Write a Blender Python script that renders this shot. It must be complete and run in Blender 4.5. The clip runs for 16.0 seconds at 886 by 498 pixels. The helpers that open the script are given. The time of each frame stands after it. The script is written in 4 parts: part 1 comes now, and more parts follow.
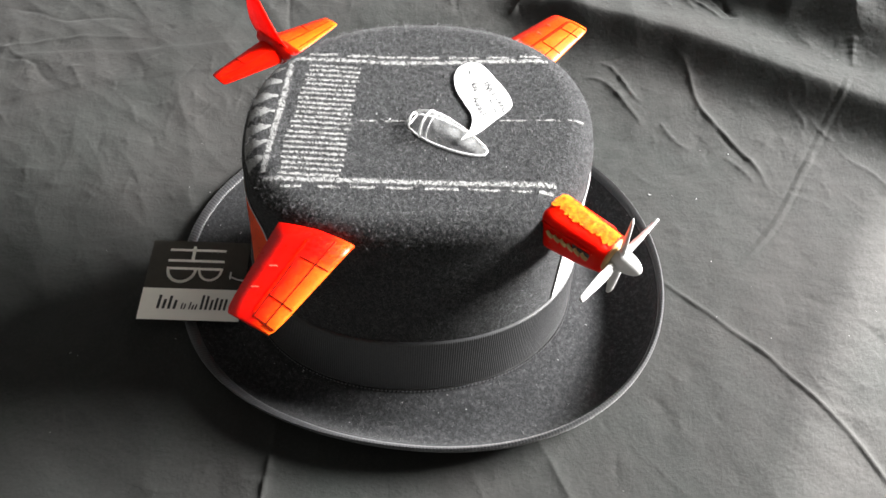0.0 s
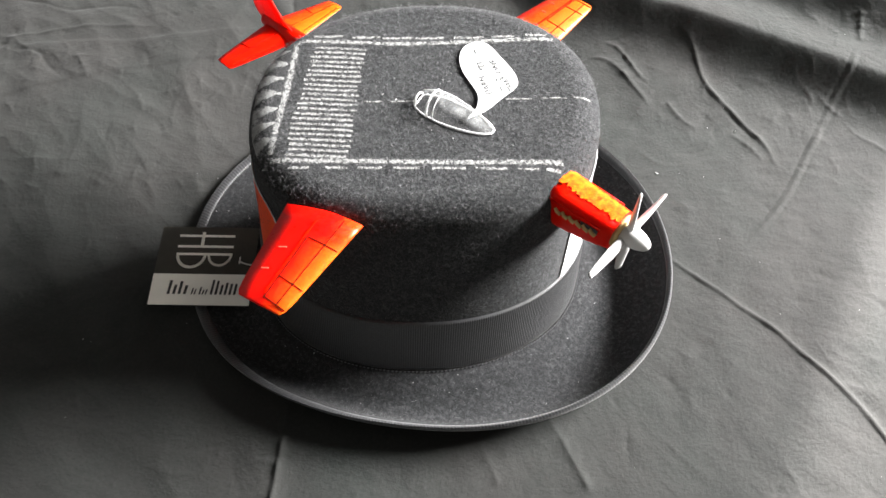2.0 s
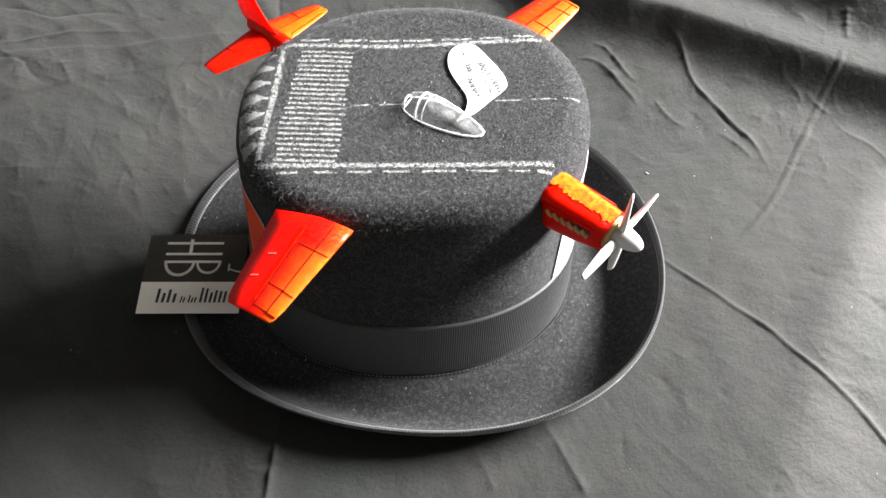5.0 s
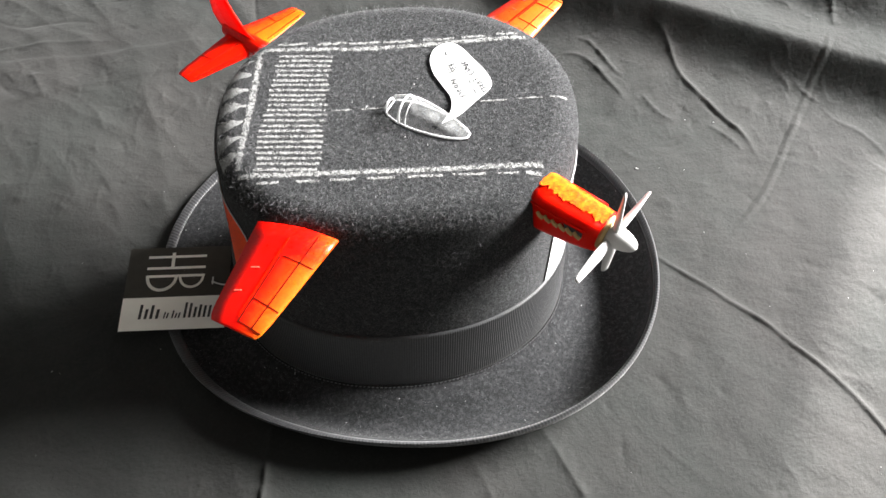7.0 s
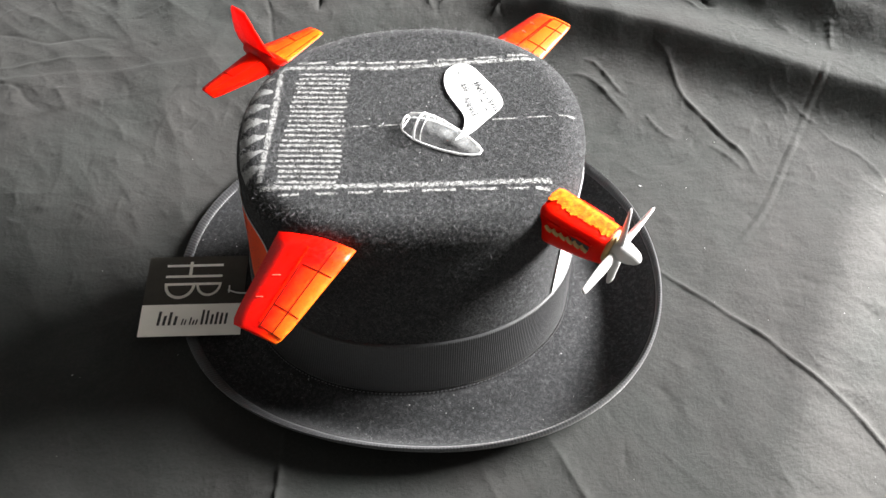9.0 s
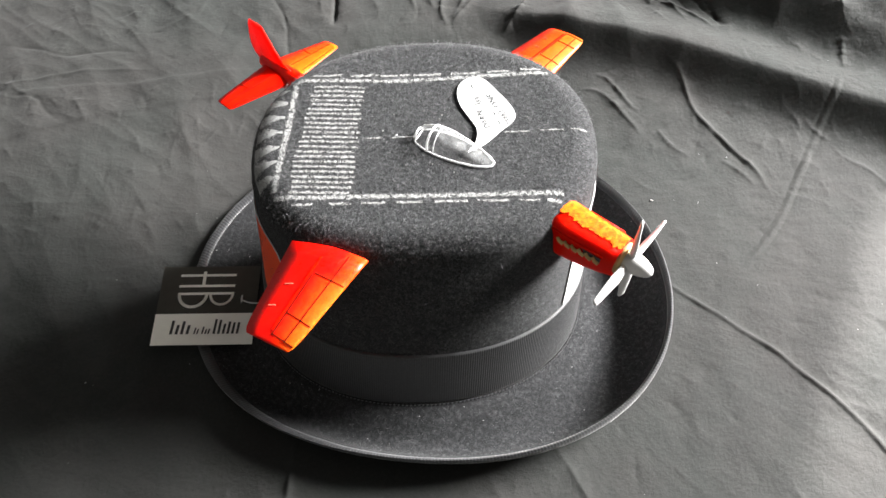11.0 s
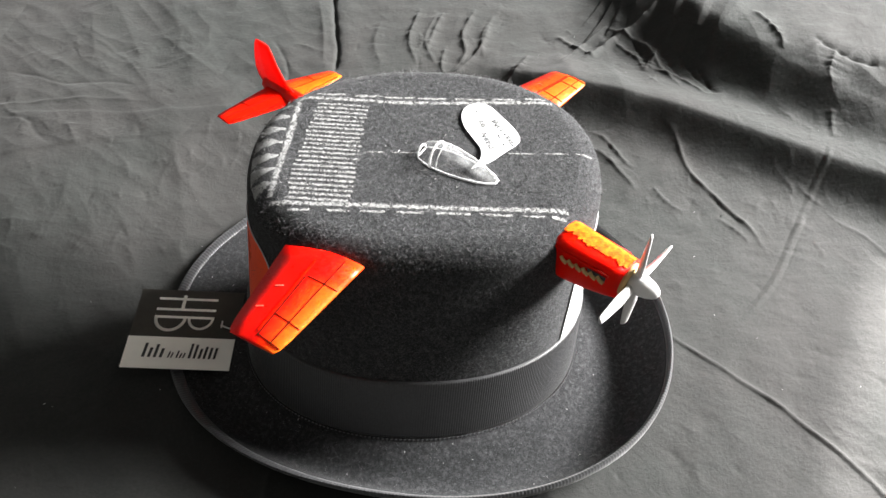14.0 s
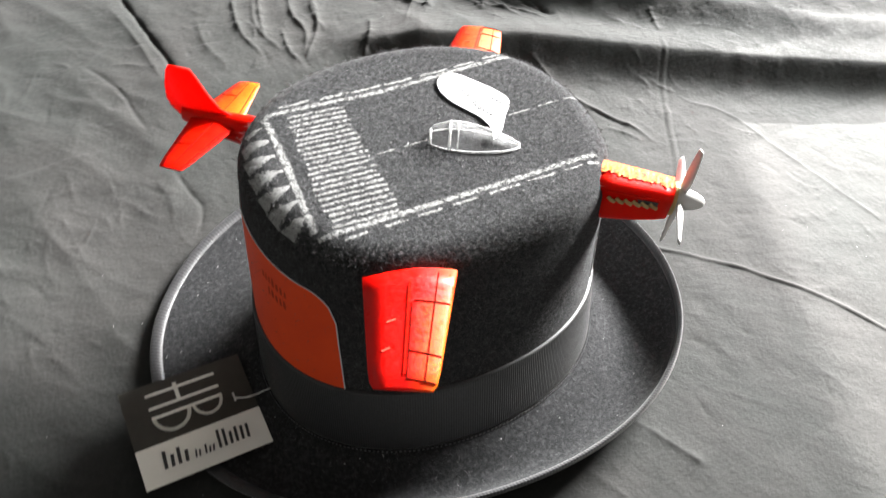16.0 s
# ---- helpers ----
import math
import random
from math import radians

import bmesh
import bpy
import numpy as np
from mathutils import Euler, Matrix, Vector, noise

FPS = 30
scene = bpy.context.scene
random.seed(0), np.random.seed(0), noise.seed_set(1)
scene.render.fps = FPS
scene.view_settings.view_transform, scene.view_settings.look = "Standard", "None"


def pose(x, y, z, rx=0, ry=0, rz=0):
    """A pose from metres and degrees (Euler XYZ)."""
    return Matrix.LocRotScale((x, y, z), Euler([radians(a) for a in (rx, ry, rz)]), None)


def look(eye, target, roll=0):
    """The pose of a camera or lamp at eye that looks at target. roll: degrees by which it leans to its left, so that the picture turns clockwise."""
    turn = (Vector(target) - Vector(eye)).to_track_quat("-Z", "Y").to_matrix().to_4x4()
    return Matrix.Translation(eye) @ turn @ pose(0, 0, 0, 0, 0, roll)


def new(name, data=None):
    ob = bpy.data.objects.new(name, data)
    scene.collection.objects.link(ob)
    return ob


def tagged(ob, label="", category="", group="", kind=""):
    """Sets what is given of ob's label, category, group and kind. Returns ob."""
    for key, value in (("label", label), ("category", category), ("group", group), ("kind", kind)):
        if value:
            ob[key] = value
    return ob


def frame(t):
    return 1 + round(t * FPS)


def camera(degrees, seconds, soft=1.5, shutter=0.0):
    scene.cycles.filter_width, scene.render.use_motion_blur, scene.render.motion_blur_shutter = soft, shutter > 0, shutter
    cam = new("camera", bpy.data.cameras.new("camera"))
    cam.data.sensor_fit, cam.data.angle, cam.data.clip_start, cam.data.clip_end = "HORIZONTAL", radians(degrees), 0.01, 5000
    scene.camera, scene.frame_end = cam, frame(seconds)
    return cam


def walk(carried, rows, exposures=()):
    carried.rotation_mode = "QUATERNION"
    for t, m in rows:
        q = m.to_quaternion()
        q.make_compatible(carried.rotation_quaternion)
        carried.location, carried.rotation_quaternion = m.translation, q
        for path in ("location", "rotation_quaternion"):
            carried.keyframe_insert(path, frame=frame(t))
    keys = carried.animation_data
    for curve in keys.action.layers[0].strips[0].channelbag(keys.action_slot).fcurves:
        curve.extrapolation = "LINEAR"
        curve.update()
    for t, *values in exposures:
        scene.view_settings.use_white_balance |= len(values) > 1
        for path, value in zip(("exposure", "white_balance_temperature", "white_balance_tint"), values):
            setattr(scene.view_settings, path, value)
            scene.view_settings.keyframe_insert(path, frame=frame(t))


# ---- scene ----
# Lengths below are in decimetres where DM multiplies them.
DM = 0.1
cam = camera(61.8, 16.0, shutter=0.5)
PATH = [
    (0, (0.0239, -0.3382, 0.4787), (0.0138, -0.1191, 0.1443), -1.51),
    (0.5, (0.0268, -0.3417, 0.4700), (0.0168, -0.1250, 0.1339), -1.95),
    (1, (0.0215, -0.3430, 0.4737), (0.0115, -0.1271, 0.1371), -2.26),
    (1.5, (0.0230, -0.3427, 0.4709), (0.0142, -0.1297, 0.1324), -2.20),
    (2, (0.0231, -0.3439, 0.4763), (0.0093, -0.1295, 0.1389), -3.32),
    (2.5, (0.0243, -0.3411, 0.4810), (0.0068, -0.1247, 0.1450), -4.37),
    (3, (0.0204, -0.3407, 0.4781), (0.0069, -0.1238, 0.1423), -3.62),
    (3.5, (0.0183, -0.3418, 0.4744), (0.0102, -0.1226, 0.1399), -2.74),
    (4, (0.0209, -0.3429, 0.4759), (0.0122, -0.1247, 0.1408), -2.98),
    (6.5, (0.0228, -0.3332, 0.4668), (0.0168, -0.1191, 0.1289), -3.64),
    (7, (0.0222, -0.3304, 0.4660), (0.0197, -0.1162, 0.1282), -3.74),
    (7.5, (0.0253, -0.3315, 0.4686), (0.0220, -0.1174, 0.1308), -3.53),
    (8, (0.0288, -0.3385, 0.4738), (0.0248, -0.1198, 0.1390), -3.32),
    (8.5, (0.0241, -0.3419, 0.4790), (0.0188, -0.1208, 0.1457), -3.36),
    (9, (0.0152, -0.3422, 0.4798), (0.0131, -0.1207, 0.1467), -2.94),
    (11.5, (0.0144, -0.3502, 0.4797), (0.0049, -0.1140, 0.1570), -3.18),
    (12, (0.0213, -0.3579, 0.4623), (0.0088, -0.1096, 0.1490), -2.35),
    (12.5, (0.0157, -0.3678, 0.4500), (0.0024, -0.1072, 0.1468), -2.51),
    (13, (0.0132, -0.3715, 0.4452), (0.0021, -0.1096, 0.1431), -1.93),
    (13.5, (0.0026, -0.3764, 0.4363), (-0.0071, -0.1112, 0.1370), -0.50),
    (14, (0.0003, -0.3761, 0.4349), (0.0066, -0.1031, 0.1426), 1.97),
    (14.5, (-0.0161, -0.3806, 0.4396), (-0.0057, -0.1094, 0.1458), 1.04),
    (15, (-0.0638, -0.3596, 0.4421), (-0.0191, -0.0949, 0.1456), 0.71),
    (15.5, (-0.1388, -0.3375, 0.4180), (-0.0304, -0.0981, 0.1164), 5.56),
    (16, (-0.1743, -0.3057, 0.4214), (-0.0260, -0.0861, 0.1219), 7.34),
]
walk(cam, [(t, look(eye, target, roll)) for t, eye, target, roll in PATH], [(0.0, 4.12), (14.0, 4.12), (15.0, 4.25), (16.0, 4.31)])

# ---- light ----
world = bpy.data.worlds.new("world")
scene.world = world
world.use_nodes = True
wn = world.node_tree.nodes
sky = wn.new("ShaderNodeTexSky")
sky.sky_type, sky.sun_disc = "NISHITA", False
sky.sun_elevation, sky.sun_rotation = radians(22.0), radians(30.0)
world.node_tree.links.new(sky.outputs[0], wn["Background"].inputs[0])
wn["Background"].inputs[1].default_value = 0.05

WINDOW = (2.60, 0.20, 3.988, 1.00, 2.12)  # x of the wall, y from, y to, z from, z to
lamp = bpy.data.lights.new("window_daylight", "AREA")
lamp.shape, lamp.size, lamp.size_y = "RECTANGLE", 1.30, 0.80
lamp.energy, lamp.color = 61.0, (1.0, 0.985, 0.965)
wl = new("window_daylight", lamp)
pane = (0.84, 1.44)
wl.matrix_world = look((WINDOW[0] + 0.02, *pane), (0.0, -0.05, 0.1))

# low sun through the window: it reaches only the cloth beside the hat
sun = bpy.data.lights.new("sun", "SUN")
sun.energy, sun.angle, sun.color = 1.8, radians(0.35), (1.0, 0.98, 0.95)
new("sun", sun).matrix_world = look((0.5 * 3, 0.866 * 3, 0.404 * 3), (0, 0, 0))

# ---- materials ----
class Mat:
    """A small builder for node materials."""

    def __init__(self, name, rough=0.6, metal=0.0, spec=0.5):
        self.m = bpy.data.materials.new(name)
        self.m.use_nodes = True
        self.t = self.m.node_tree
        self.b = self.t.nodes["Principled BSDF"]
        self.b.inputs["Roughness"].default_value = rough
        self.b.inputs["Metallic"].default_value = metal
        self.b.inputs["Specular IOR Level"].default_value = spec
        self.co = self.t.nodes.new("ShaderNodeTexCoord").outputs["Object"]

    def node(self, kind, **inputs):
        n = self.t.nodes.new(kind)
        for k, v in inputs.items():
            sock = n.inputs[k.replace("_", " ")]
            if isinstance(v, bpy.types.NodeSocket):
                self.t.links.new(v, sock)
            else:
                sock.default_value = v
        return n

    def noise(self, scale, detail=4.0, rough=0.6, co=None):
        return self.node("ShaderNodeTexNoise", Vector=co or self.co, Scale=scale, Detail=detail, Roughness=rough).outputs["Fac"]

    def ramp(self, fac, stops):
        n = self.node("ShaderNodeValToRGB", Fac=fac)
        e = n.color_ramp.elements
        while len(e) < len(stops):
            e.new(0.5)
        for el, (p, c) in zip(e, stops):
            el.position = p
            el.color = (c, c, c, 1) if isinstance(c, (int, float)) else (*c, 1)
        return n.outputs["Color"]

    def math(self, op, a, b=0.5):
        n = self.t.nodes.new("ShaderNodeMath")
        n.operation = op
        for i, v in enumerate((a, b)):
            if isinstance(v, bpy.types.NodeSocket):
                self.t.links.new(v, n.inputs[i])
            else:
                n.inputs[i].default_value = v
        return n.outputs[0]

    def mix(self, fac, a, b, blend="MIX"):
        n = self.t.nodes.new("ShaderNodeMix")
        n.data_type, n.blend_type = "RGBA", blend
        for i, v in ((0, fac), (6, a), (7, b)):
            if isinstance(v, bpy.types.NodeSocket):
                self.t.links.new(v, n.inputs[i])
            else:
                n.inputs[i].default_value = v if i == 0 else (*v, 1)
        return n.outputs[2]

    def color(self, v):
        if isinstance(v, bpy.types.NodeSocket):
            self.t.links.new(v, self.b.inputs["Base Color"])
        else:
            self.b.inputs["Base Color"].default_value = (*v, 1)
        return self

    def rough(self, v):
        self.t.links.new(v, self.b.inputs["Roughness"])
        return self

    def bump(self, height, strength=0.3, distance=0.001):
        n = self.node("ShaderNodeBump", Height=height, Strength=strength, Distance=distance)
        self.t.links.new(n.outputs[0], self.b.inputs["Normal"])
        return self

    def sheen(self, w, rough=0.4, tint=(1, 1, 1)):
        self.b.inputs["Sheen Weight"].default_value = w
        self.b.inputs["Sheen Roughness"].default_value = rough
        self.b.inputs["Sheen Tint"].default_value = (*tint, 1)
        return self


def make_cloth():
    m = Mat("charcoal_cloth", 0.84, spec=0.22)
    big, mid, fine, weave, patch = m.noise(5, 4), m.noise(28, 5, 0.65), m.noise(420, 4, 0.7), m.noise(1500, 3, 0.7), m.noise(110, 4, 0.65)
    c = m.mix(m.ramp(big, [(0.38, 0.0), (0.62, 1.0)]), (0.0171, 0.0198, 0.0179), (0.0228, 0.0219, 0.0206))
    c = m.mix(m.ramp(mid, [(0.40, 0.0), (0.66, 0.35)]), c, (0.0150, 0.0155, 0.0148))
    c = m.mix(m.ramp(fine, [(0.45, 0.0), (0.66, 0.45)]), c, (0.0310, 0.0303, 0.0294))
    c = m.mix(m.ramp(weave, [(0.45, 0.0), (0.65, 0.35)]), c, (0.0128, 0.0128, 0.0128))
    m.color(c)
    h = m.math("ADD", m.math("MULTIPLY", mid, 0.8), m.math("ADD", m.math("MULTIPLY", fine, 0.16), m.math("ADD", m.math("MULTIPLY", weave, 0.12), m.math("MULTIPLY", patch, 0.6))))
    m.bump(h, 0.6, 0.0021).sheen(0.05, 0.5)
    return m.m


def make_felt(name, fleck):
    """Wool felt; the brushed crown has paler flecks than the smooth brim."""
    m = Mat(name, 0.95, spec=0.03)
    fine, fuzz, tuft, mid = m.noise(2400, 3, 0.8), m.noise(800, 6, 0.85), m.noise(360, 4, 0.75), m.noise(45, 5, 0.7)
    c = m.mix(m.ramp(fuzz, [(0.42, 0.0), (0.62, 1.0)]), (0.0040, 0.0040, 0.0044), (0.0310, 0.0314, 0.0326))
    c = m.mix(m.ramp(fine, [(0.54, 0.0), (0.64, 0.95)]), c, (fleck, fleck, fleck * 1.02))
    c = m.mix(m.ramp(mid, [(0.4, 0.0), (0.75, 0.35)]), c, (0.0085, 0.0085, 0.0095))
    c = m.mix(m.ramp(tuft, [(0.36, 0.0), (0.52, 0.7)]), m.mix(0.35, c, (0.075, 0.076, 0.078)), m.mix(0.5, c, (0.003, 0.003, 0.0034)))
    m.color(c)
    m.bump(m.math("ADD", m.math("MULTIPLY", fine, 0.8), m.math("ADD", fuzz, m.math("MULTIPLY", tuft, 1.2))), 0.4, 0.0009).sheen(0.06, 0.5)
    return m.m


def make_ribbon(name, tone=1.0):
    """Black grosgrain; its ribs are modelled."""
    m = Mat(name, 0.42, spec=0.5)
    n, big = m.noise(700, 4), m.noise(60, 3)
    c = m.mix(m.ramp(n, [(0.35, 0.0), (0.7, 1.0)]), (0.0165 * tone, 0.0165 * tone, 0.0180 * tone), (0.0390 * tone, 0.0398 * tone, 0.0420 * tone))
    m.color(m.mix(m.ramp(big, [(0.4, 0.0), (0.7, 0.35)]), c, (0.0375 * tone, 0.0375 * tone, 0.0390 * tone)))
    m.bump(n, 0.25, 0.0003).sheen(0.25 * tone, 0.4)
    return m.m


def make_chalk(name="white_chalk", lo=0.395, hi=0.54, pale=(0.32, 0.32, 0.316)):
    """Chalk rubbed on felt: thin, with the pile showing through and frayed edges."""
    m = Mat(name, 0.95, spec=0.1)
    g, fine, s = m.noise(1500, 3, 0.75), m.noise(3200, 2, 0.6), m.noise(420, 4, 0.7)
    uv = m.t.nodes.new("ShaderNodeTexCoord").outputs["UV"]
    v = m.node("ShaderNodeSeparateXYZ", Vector=uv).outputs[1]
    edge = m.math("ABSOLUTE", m.math("SUBTRACT", v, 0.5), 0.0)
    f = m.math("ADD", m.math("MULTIPLY", g, 0.55), m.math("MULTIPLY", s, 0.45))
    m.color(m.mix(m.ramp(fine, [(0.35, 0.0), (0.6, 1.0)]), (0.14, 0.14, 0.138), pale))
    cover = m.math("SUBTRACT", f, m.math("MULTIPLY", m.math("POWER", edge, 3.0), 1.5))
    m.t.links.new(m.ramp(cover, [(lo, 0.0), (hi, 1.0)]), m.b.inputs["Alpha"])
    m.bump(f, 0.4, 0.0004)
    return m.m


def make_plastic(name, a, b, rough=0.32, scale=60):
    m = Mat(name, rough, spec=0.1)
    n, s = m.noise(scale, 5, 0.7), m.noise(500, 3)
    m.color(m.mix(m.ramp(n, [(0.35, 0.0), (0.7, 1.0)]), a, b))
    m.rough(m.ramp(s, [(0.3, rough - 0.08), (0.7, rough + 0.15)]))
    m.bump(m.math("ADD", n, m.math("MULTIPLY", s, 0.4)), 0.15, 0.0006)
    m.b.inputs["Subsurface Weight"].default_value = 0.6
    m.b.inputs["Subsurface Radius"].default_value = (1.0, 0.12, 0.05)
    m.b.inputs["Subsurface Scale"].default_value = 0.006
    return m.m


def make_lit_paint(name, stops, flare=0.18):
    """Red paint with the lit orange and yellow coloured in towards the leading edge; UV is (along the span, across the
    chord).
    """
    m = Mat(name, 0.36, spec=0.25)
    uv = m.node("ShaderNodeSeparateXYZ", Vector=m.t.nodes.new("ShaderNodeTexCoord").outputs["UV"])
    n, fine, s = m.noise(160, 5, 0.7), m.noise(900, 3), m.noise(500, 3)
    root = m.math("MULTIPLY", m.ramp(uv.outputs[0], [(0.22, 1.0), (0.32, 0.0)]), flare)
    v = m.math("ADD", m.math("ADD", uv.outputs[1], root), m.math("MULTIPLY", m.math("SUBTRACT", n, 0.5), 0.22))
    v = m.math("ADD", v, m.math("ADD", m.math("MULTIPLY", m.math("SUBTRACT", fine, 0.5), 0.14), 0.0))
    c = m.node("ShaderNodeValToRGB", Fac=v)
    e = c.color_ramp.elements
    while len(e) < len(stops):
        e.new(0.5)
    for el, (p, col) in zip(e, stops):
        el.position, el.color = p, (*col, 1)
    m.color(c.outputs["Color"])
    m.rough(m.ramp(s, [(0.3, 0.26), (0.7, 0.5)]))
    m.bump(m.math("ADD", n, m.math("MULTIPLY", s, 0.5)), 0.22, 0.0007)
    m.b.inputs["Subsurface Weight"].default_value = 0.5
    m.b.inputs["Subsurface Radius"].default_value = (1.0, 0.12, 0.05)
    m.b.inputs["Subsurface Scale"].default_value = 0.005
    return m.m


def make_plain(name, a, b, rough=0.7, scale=90, bump=0.15):
    m = Mat(name, rough, spec=0.35)
    n = m.noise(scale, 5)
    m.color(m.mix(m.ramp(n, [(0.35, 0.0), (0.65, 1.0)]), a, b))
    m.bump(n, bump, 0.0005)
    return m.m


def make_clear():
    m = Mat("clear_plastic", 0.08, spec=0.6)
    n = m.noise(160, 4)
    m.color((0.86, 0.87, 0.87))
    m.t.links.new(m.ramp(n, [(0.40, 0.03), (0.7, 0.13)]), m.b.inputs["Alpha"])
    m.rough(m.ramp(n, [(0.4, 0.03), (0.7, 0.16)]))
    return m.m


def make_frost():
    """Whitish, partly clear moulding."""
    m = Mat("frosted_plastic", 0.3, spec=0.5)
    n = m.noise(500, 4)
    m.color((0.80, 0.80, 0.80))
    m.t.links.new(m.ramp(n, [(0.35, 0.35), (0.65, 0.95)]), m.b.inputs["Alpha"])
    return m.m


CLOTH = make_cloth()
FELT = make_felt("brushed_black_felt", 0.20)
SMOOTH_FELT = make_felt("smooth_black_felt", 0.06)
BAND = make_ribbon("black_grosgrain_band", 0.75)
BINDING = make_ribbon("black_grosgrain_binding", 1.1)
CHALK = make_chalk()
CHALK_THICK = make_chalk("thick_white_chalk", 0.35, 0.47, (0.34, 0.34, 0.336))
RED = make_plastic("red_orange_paint", (0.72, 0.004, 0.0003), (0.70, 0.008, 0.0003), 0.34)
SPINE = make_plastic("worn_orange_paint", (0.86, 0.17, 0.005), (0.84, 0.035, 0.001), 0.5, 330)
# orange stands in for window light: along the leading edge, then over a whole panel
LIT_EDGE = make_lit_paint("red_paint_lit_edge", ((0.0, (0.78, 0.11, 0.004)), (0.14, (0.77, 0.060, 0.0013)), (0.30, (0.75, 0.022, 0.0006)), (0.45, (0.70, 0.0025, 0.0002))))
LIT_ALL = make_lit_paint("red_paint_lit_all_over", ((0.0, (0.78, 0.11, 0.004)), (0.3, (0.77, 0.072, 0.002)), (0.65, (0.75, 0.038, 0.001)), (0.95, (0.72, 0.017, 0.0005))), 0.0)
SCRAPE = make_plain("pale_scrape", (0.90, 0.16, 0.10), (0.90, 0.05, 0.03), 0.5, 400)
GROOVE = make_plain("dark_panel_groove", (0.035, 0.003, 0.001), (0.06, 0.006, 0.002), 0.95)
GROOVE.node_tree.nodes["Principled BSDF"].inputs["Specular IOR Level"].default_value = 0.05
BEIGE = make_plain("beige_plastic", (0.52, 0.36, 0.16), (0.42, 0.28, 0.11), 0.5)
GREY = make_plain("dark_grey_paint", (0.06, 0.06, 0.065), (0.10, 0.10, 0.10), 0.5)
WHITE = make_plain("off_white_paint", (0.48, 0.47, 0.46), (0.54, 0.53, 0.52), 0.42, 60)
PAPER = make_plain("white_paper", (0.55, 0.55, 0.55), (0.60, 0.60, 0.60), 0.8, 30)
STICKER = make_plain("orange_paper_label", (0.80, 0.070, 0.008), (0.74, 0.060, 0.007), 0.6, 40)
INK = make_plain("grey_ink", (0.02, 0.02, 0.022), (0.035, 0.035, 0.037), 0.8)
FAINT = make_plain("faint_brown_ink", (0.45, 0.045, 0.012), (0.38, 0.04, 0.012), 0.8)
CARD_DARK = make_plain("dark_olive_card", (0.030, 0.028, 0.022), (0.038, 0.035, 0.028), 0.6, 120)
CARD_LIGHT = make_plain("cream_card", (0.84, 0.83, 0.77), (0.87, 0.86, 0.80), 0.6, 120)
PRINT = make_plain("cream_print", (0.80, 0.80, 0.75), (0.85, 0.85, 0.79), 0.6, 120)
BLACKPRINT = make_plain("black_print", (0.03, 0.03, 0.03), (0.045, 0.045, 0.045), 0.6)
STRING = make_plain("pale_string", (0.60, 0.60, 0.58), (0.45, 0.45, 0.44), 0.8)
CLEAR = make_clear()
FROST = make_frost()
WALL = make_plain("wall_paint", (0.050, 0.050, 0.048), (0.062, 0.062, 0.060), 0.9, 8)
WOOD = make_plain("brown_wood", (0.035, 0.022, 0.014), (0.05, 0.03, 0.02), 0.5, 20)
THREAD = make_plain("grey_thread", (0.08, 0.08, 0.085), (0.13, 0.13, 0.135), 0.7, 300)
FUZZ = make_plain("grey_wool_fibre", (0.02, 0.02, 0.022), (0.16, 0.16, 0.163), 0.8, 420)
LINT = make_plain("white_lint", (0.42, 0.42, 0.42), (0.34, 0.34, 0.34), 0.9)


# ---- helpers of the scene ----
def put_mesh(name, verts, faces, material, parent=None, label="", smooth=True, uvs=None):
    me = bpy.data.meshes.new(name)
    me.from_pydata([tuple(v) for v in verts], [], faces)
    me.materials.append(material)
    if smooth:
        me.polygons.foreach_set("use_smooth", [True] * len(me.polygons))
    if uvs is not None:
        layer = me.uv_layers.new(name="UVMap")
        for loop in me.loops:
            layer.data[loop.index].uv = uvs[loop.vertex_index]
    me.update()
    ob = new(name, me)
    if parent is not None:
        ob.parent = parent
    if label:
        tagged(ob, label)
    return ob


def part(name, bm, material, parent, label="", smooth=True):
    me = bpy.data.meshes.new(name)
    bmesh.ops.recalc_face_normals(bm, faces=bm.faces)
    bm.to_mesh(me)
    bm.free()
    me.materials.append(material)
    if smooth:
        me.polygons.foreach_set("use_smooth", [True] * len(me.polygons))
    ob = new(name, me)
    ob.parent = parent
    if label:
        tagged(ob, label)
    return ob


def thing(name, label, category, group=""):
    ob = new(name)
    ob.empty_display_size = 0.01
    return tagged(ob, label, category, group)


def ring_faces(rings, n, closed=True):
    out = []
    for r in range(rings - 1):
        for i in range(n if closed else n - 1):
            j = (i + 1) % n
            out.append((r * n + i, r * n + j, (r + 1) * n + j, (r + 1) * n + i))
    return out


def loft(name, rings, material, parent, label="", cap=True, smooth=True):
    """A skin over rings of equally many points, in metres."""
    n = len(rings[0])
    bm = bmesh.new()
    vs = [bm.verts.new(p) for ring in rings for p in ring]
    for f in ring_faces(len(rings), n):
        bm.faces.new([vs[k] for k in f])
    if cap:
        bm.faces.new(vs[:n][::-1])
        bm.faces.new(vs[-n:])
    return part(name, bm, material, parent, label, smooth)


def smooth_line(pts, steps=6):
    """A Catmull-Rom line through points."""
    pts = [Vector(p) for p in pts]
    ext = [2 * pts[0] - pts[1], *pts, 2 * pts[-1] - pts[-2]]
    out = []
    for a, b, c, d in zip(ext, ext[1:], ext[2:], ext[3:]):
        for s in range(steps):
            t = s / steps
            out.append(0.5 * (2 * b + (c - a) * t + (2 * a - 5 * b + 4 * c - d) * t * t + (3 * b - a - 3 * c + d) * t ** 3))
    return out + [pts[-1]]


